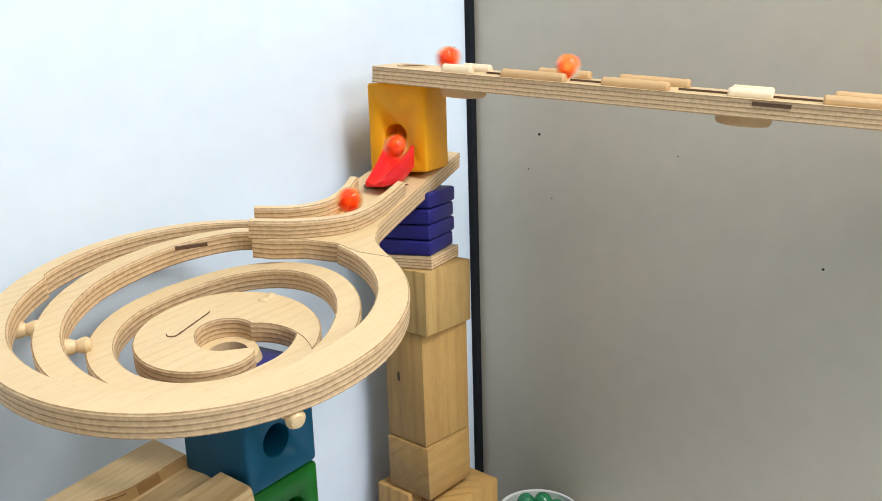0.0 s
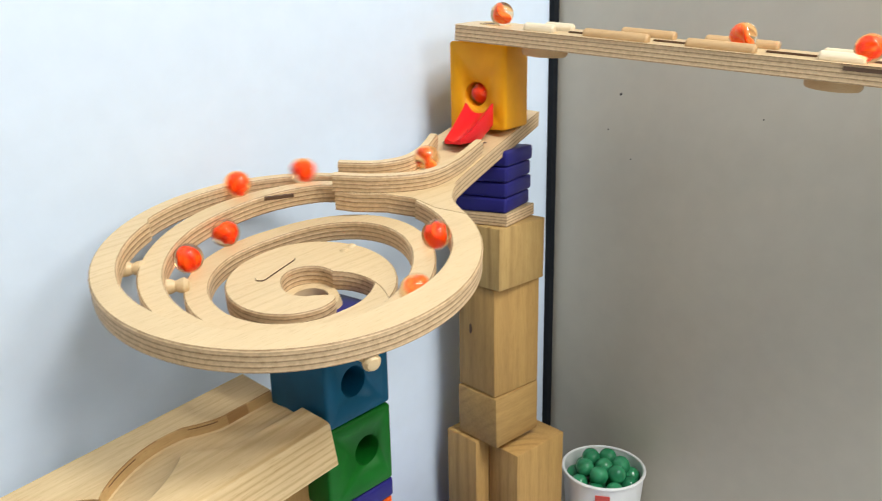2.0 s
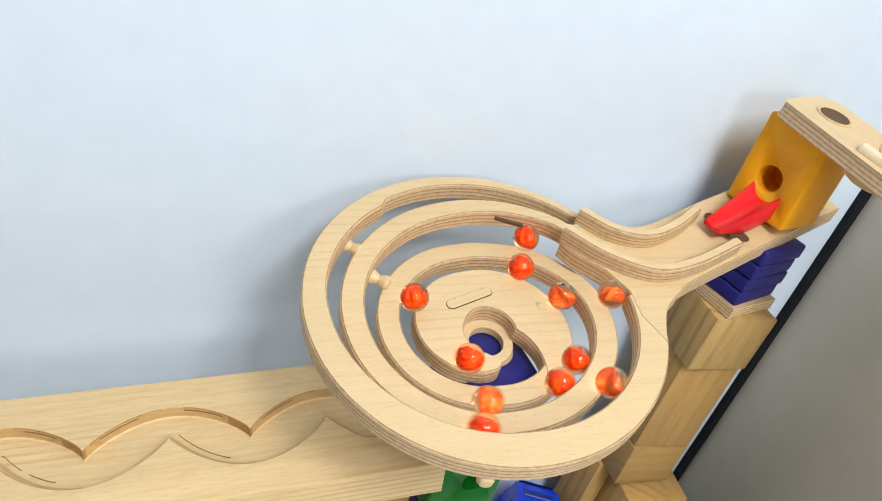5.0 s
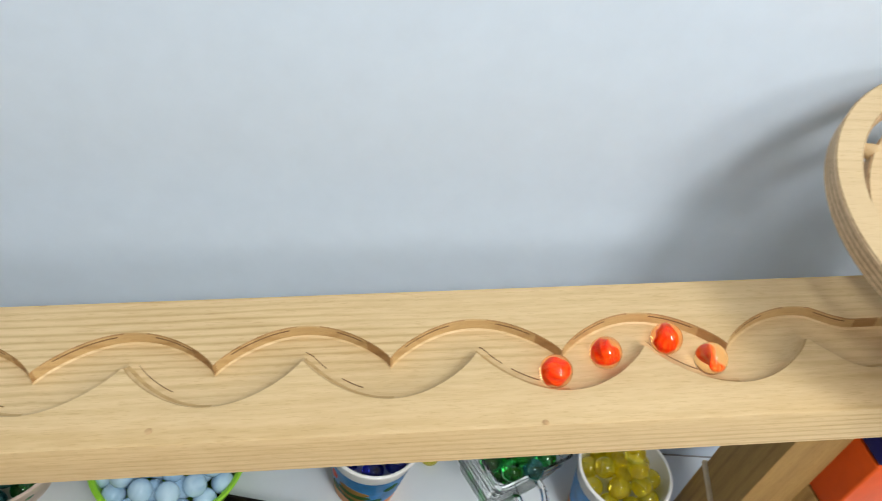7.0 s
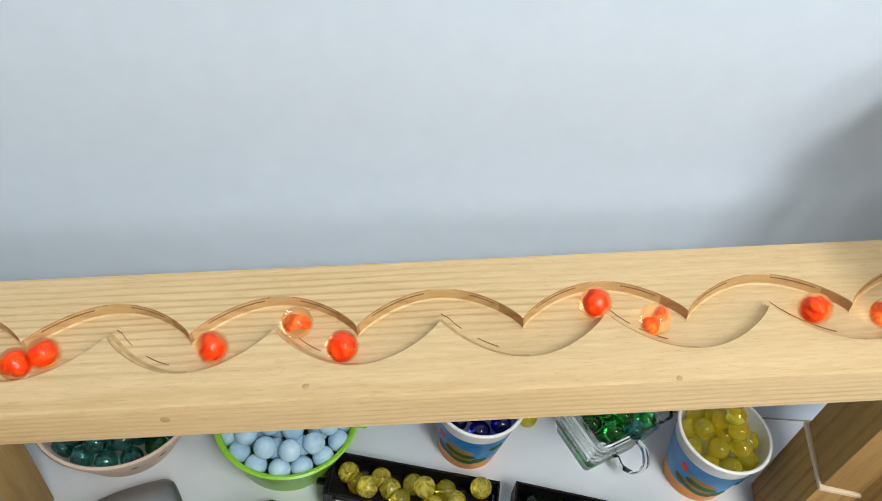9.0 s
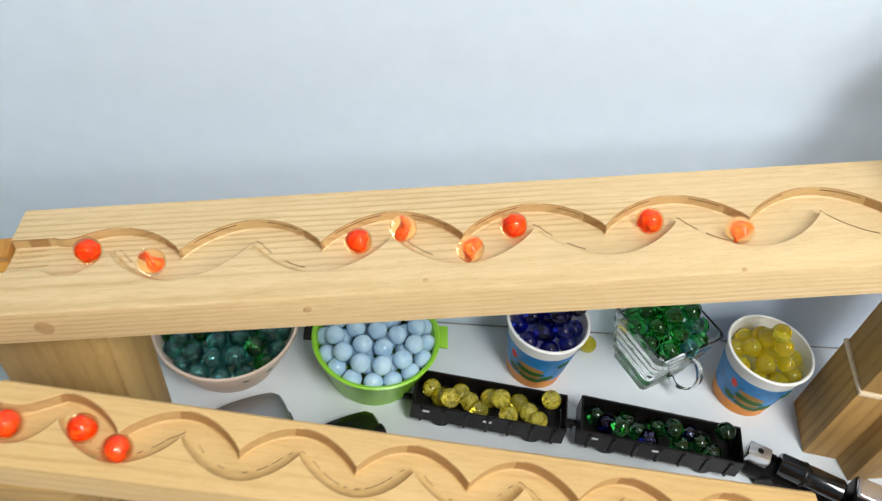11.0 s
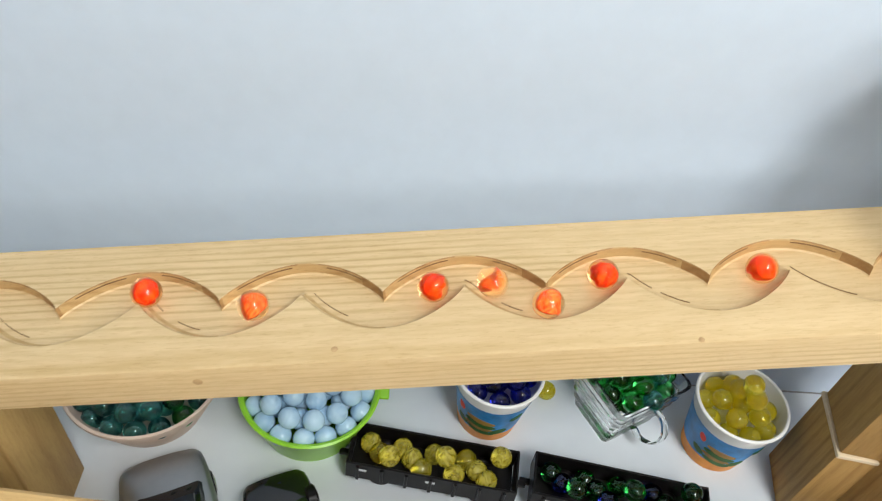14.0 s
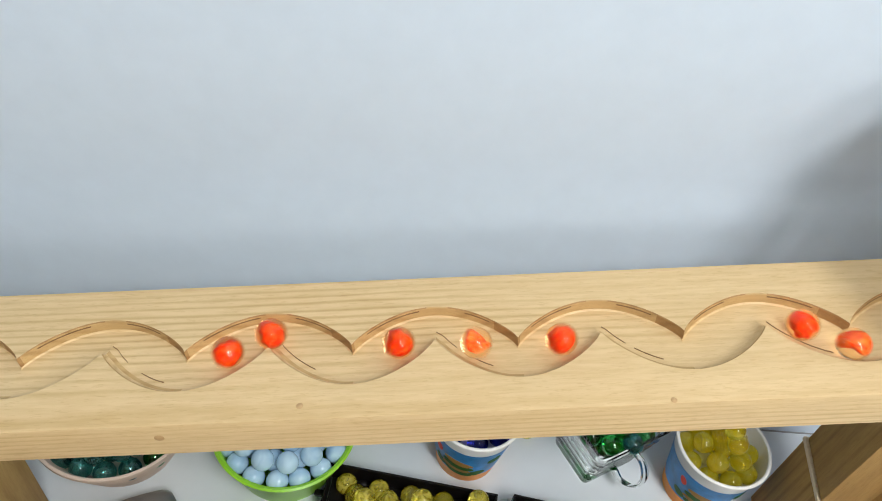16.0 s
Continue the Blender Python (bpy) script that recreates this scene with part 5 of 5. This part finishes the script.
def motions():
    """Keys every running marble: seconds and running length, forward to the turning moment and then back."""
    run_marble(0, 0, [(0, 0.15), (0.5, 0.33), (1, 0.462), (1.2, 0.5), (1.5, 0.556), (2, 0.712), (2.2, 0.772), (2.5, 0.866), (3, 0.946), (3.2, 0.99), (5.3, 1.275), (5.5, 1.306), (6, 1.425), (6.5, 1.496), (7, 1.578), (7.5, 1.658), (8, 1.746), (8.33, 1.798), (8.83, 1.872), (9.4, 1.97), (9.83, 2.06), (10.3, 2.16), (10.83, 2.222), (11, 2.232), (11.33, 2.272), (11.5, 2.284), (11.83, 2.316), (12.17, 2.345)])
    run_marble(1, 0, [(0, 0.076), (0.5, 0.284), (1, 0.432), (1.5, 0.542), (2, 0.678), (2.5, 0.852), (3, 0.912), (3.2, 0.94), (5.3, 1.174), (5.5, 1.222), (6, 1.316), (6.5, 1.464), (7, 1.552), (7.5, 1.614), (8, 1.71), (8.33, 1.778), (8.83, 1.858), (9.83, 2.04), (10.83, 2.2), (11, 2.212), (11.33, 2.246), (11.5, 2.26), (11.83, 2.29), (12.17, 2.32)])
    run_marble(2, 0, [(0, -0.05), (0.5, 0.16), (1, 0.306), (1.5, 0.462), (2, 0.538), (2.5, 0.69), (3, 0.838), (3.2, 0.888), (5.3, 1.046), (5.5, 1.1), (6, 1.23), (6.5, 1.446), (7, 1.52), (7.5, 1.596), (8, 1.664), (8.33, 1.714), (8.83, 1.776), (9.33, 1.876), (10, 2.01), (11, 2.176), (11.33, 2.23), (11.5, 2.24), (11.83, 2.274), (12.17, 2.302)])
    run_marble(3, 1, [(0, -0.13), (0.5, 0.052), (1, 0.234), (1.5, 0.39), (2, 0.492), (2.5, 0.586), (3, 0.746), (3.2, 0.802), (5.3, 1.016), (5.5, 1.066), (6, 1.2), (6.5, 1.432), (7, 1.502), (7.5, 1.566), (8, 1.63), (8.33, 1.676), (8.83, 1.744), (9.33, 1.814), (9.83, 1.898), (10.4, 2.02), (11.33, 2.184), (11.5, 2.202), (11.83, 2.236), (12.17, 2.268)])
    run_marble(4, 0, [(0, -0.4), (0.5, -0.248), (1, -0.114), (1.5, 0.082), (2, 0.264), (2.5, 0.418), (3, 0.516), (3.2, 0.546), (5.3, 0.994), (5.5, 1.04), (6, 1.176), (6.5, 1.25), (7, 1.4), (7.5, 1.488), (8, 1.576), (8.33, 1.634), (8.83, 1.72), (9.33, 1.788), (9.83, 1.868), (10.5, 2), (11.33, 2.158), (11.5, 2.188), (11.83, 2.216), (12.17, 2.245)])
    run_marble(5, 0, [(0, -0.43), (0.5, -0.266), (1, -0.142), (1.5, -0.054), (2, 0.234), (2.5, 0.394), (3, 0.50), (3.2, 0.532), (5.3, 0.97), (5.5, 1.014), (6, 1.144), (6.5, 1.208), (7, 1.28), (7.5, 1.39), (8, 1.472), (8.33, 1.514), (8.83, 1.59), (9.33, 1.674), (9.83, 1.76), (10.33, 1.858), (10.5, 1.876), (10.83, 1.942), (11, 1.956), (11.33, 2.032), (11.5, 2.056), (11.83, 2.114), (12.17, 2.185)])
    run_marble(6, 1, [(0, -0.46), (0.5, -0.3), (1, -0.198), (1.5, -0.114), (2, 0.152), (2.5, 0.324), (3, 0.458), (3.2, 0.498), (5.3, 0.916), (5.5, 0.954), (6, 1.066), (6.5, 1.15), (7, 1.22), (7.9, 1.42), (8.33, 1.494), (8.83, 1.568), (9.33, 1.634), (9.83, 1.714), (10.33, 1.802), (10.5, 1.83), (10.83, 1.884), (11, 1.916), (11.33, 1.982), (11.5, 2.002), (11.83, 2.074), (12.17, 2.135)])
    run_marble(7, 0, [(0, -0.49), (0.5, -0.35), (1, -0.242), (1.5, -0.152), (2, 0.054), (2.5, 0.26), (3, 0.404), (3.2, 0.456), (5.3, 0.666), (5.5, 0.746), (6, 0.882), (6.5, 0.97), (7.5, 1.18), (8.4, 1.42), (8.83, 1.486), (9.33, 1.556), (9.83, 1.622), (10.33, 1.712), (10.5, 1.732), (10.83, 1.776), (11, 1.798), (11.33, 1.87), (11.5, 1.888), (11.83, 1.948), (12.17, 1.985)])
    run_marble(8, 1, [(0, -0.52), (0.5, -0.39), (1, -0.276), (1.5, -0.19), (2, -0.028), (2.5, 0.236), (3, 0.384), (3.2, 0.434), (5.3, 0.6), (5.5, 0.65), (6, 0.814), (6.5, 0.9), (7.5, 1.12), (8.7, 1.42), (9.33, 1.528), (9.83, 1.596), (10.33, 1.682), (10.5, 1.708), (10.83, 1.756), (11, 1.772), (11.33, 1.83), (11.5, 1.852), (11.83, 1.906), (12.17, 1.945)])
    run_marble(9, 1, [(0, -0.56), (1, -0.33), (1.5, -0.25), (2, -0.186), (2.5, -0.056), (3, 0.124), (3.2, 0.22), (5.3, 0.57), (5.5, 0.612), (6, 0.762), (7, 0.98), (8.9, 1.42), (9.33, 1.51), (9.83, 1.576), (10.33, 1.656), (10.5, 1.668), (10.83, 1.712), (11, 1.734), (11.33, 1.808), (11.5, 1.826), (11.83, 1.882), (12.17, 1.922)])
    run_marble(10, 0, [(0, -0.6), (1, -0.39), (2, -0.252), (2.5, -0.126), (3, -0.04), (3.2, 0.072), (5.3, 0.518), (5.5, 0.554), (6, 0.688), (7, 0.92), (9, 1.42), (9.33, 1.492), (9.83, 1.55), (10.33, 1.626), (10.5, 1.646), (10.83, 1.692), (11, 1.708), (11.33, 1.774), (11.5, 1.792), (11.83, 1.844), (12.17, 1.88)])
    run_marble(11, 0, [(0, -0.64), (1, -0.43), (2, -0.31), (2.5, -0.176), (3, -0.064), (5.7, -0.062), (6.4, 0.2), (7.4, 0.6), (9, 1.15), (9.8, 1.42), (10.33, 1.546), (10.5, 1.57), (10.83, 1.61), (11, 1.63), (11.33, 1.698), (11.5, 1.718), (11.83, 1.782), (12.17, 1.825)])
    run_marble(12, 1, [(0, -0.68), (2.5, -0.24), (3.2, -0.16), (6.2, -0.15), (6.9, 0.15), (8, 0.6), (9.4, 1.15), (10.1, 1.42), (10.5, 1.498), (10.83, 1.554), (11, 1.582), (11.33, 1.654), (11.5, 1.67), (11.83, 1.714), (12.17, 1.765)])
    run_marble(13, 1, [(0, -0.72), (2.5, -0.3), (3.2, -0.22), (6.8, -0.21), (7.6, 0.15), (8.8, 0.6), (10.2, 1.15), (10.95, 1.42), (11.33, 1.542), (11.5, 1.564), (11.83, 1.608), (12.17, 1.648)])


motions()
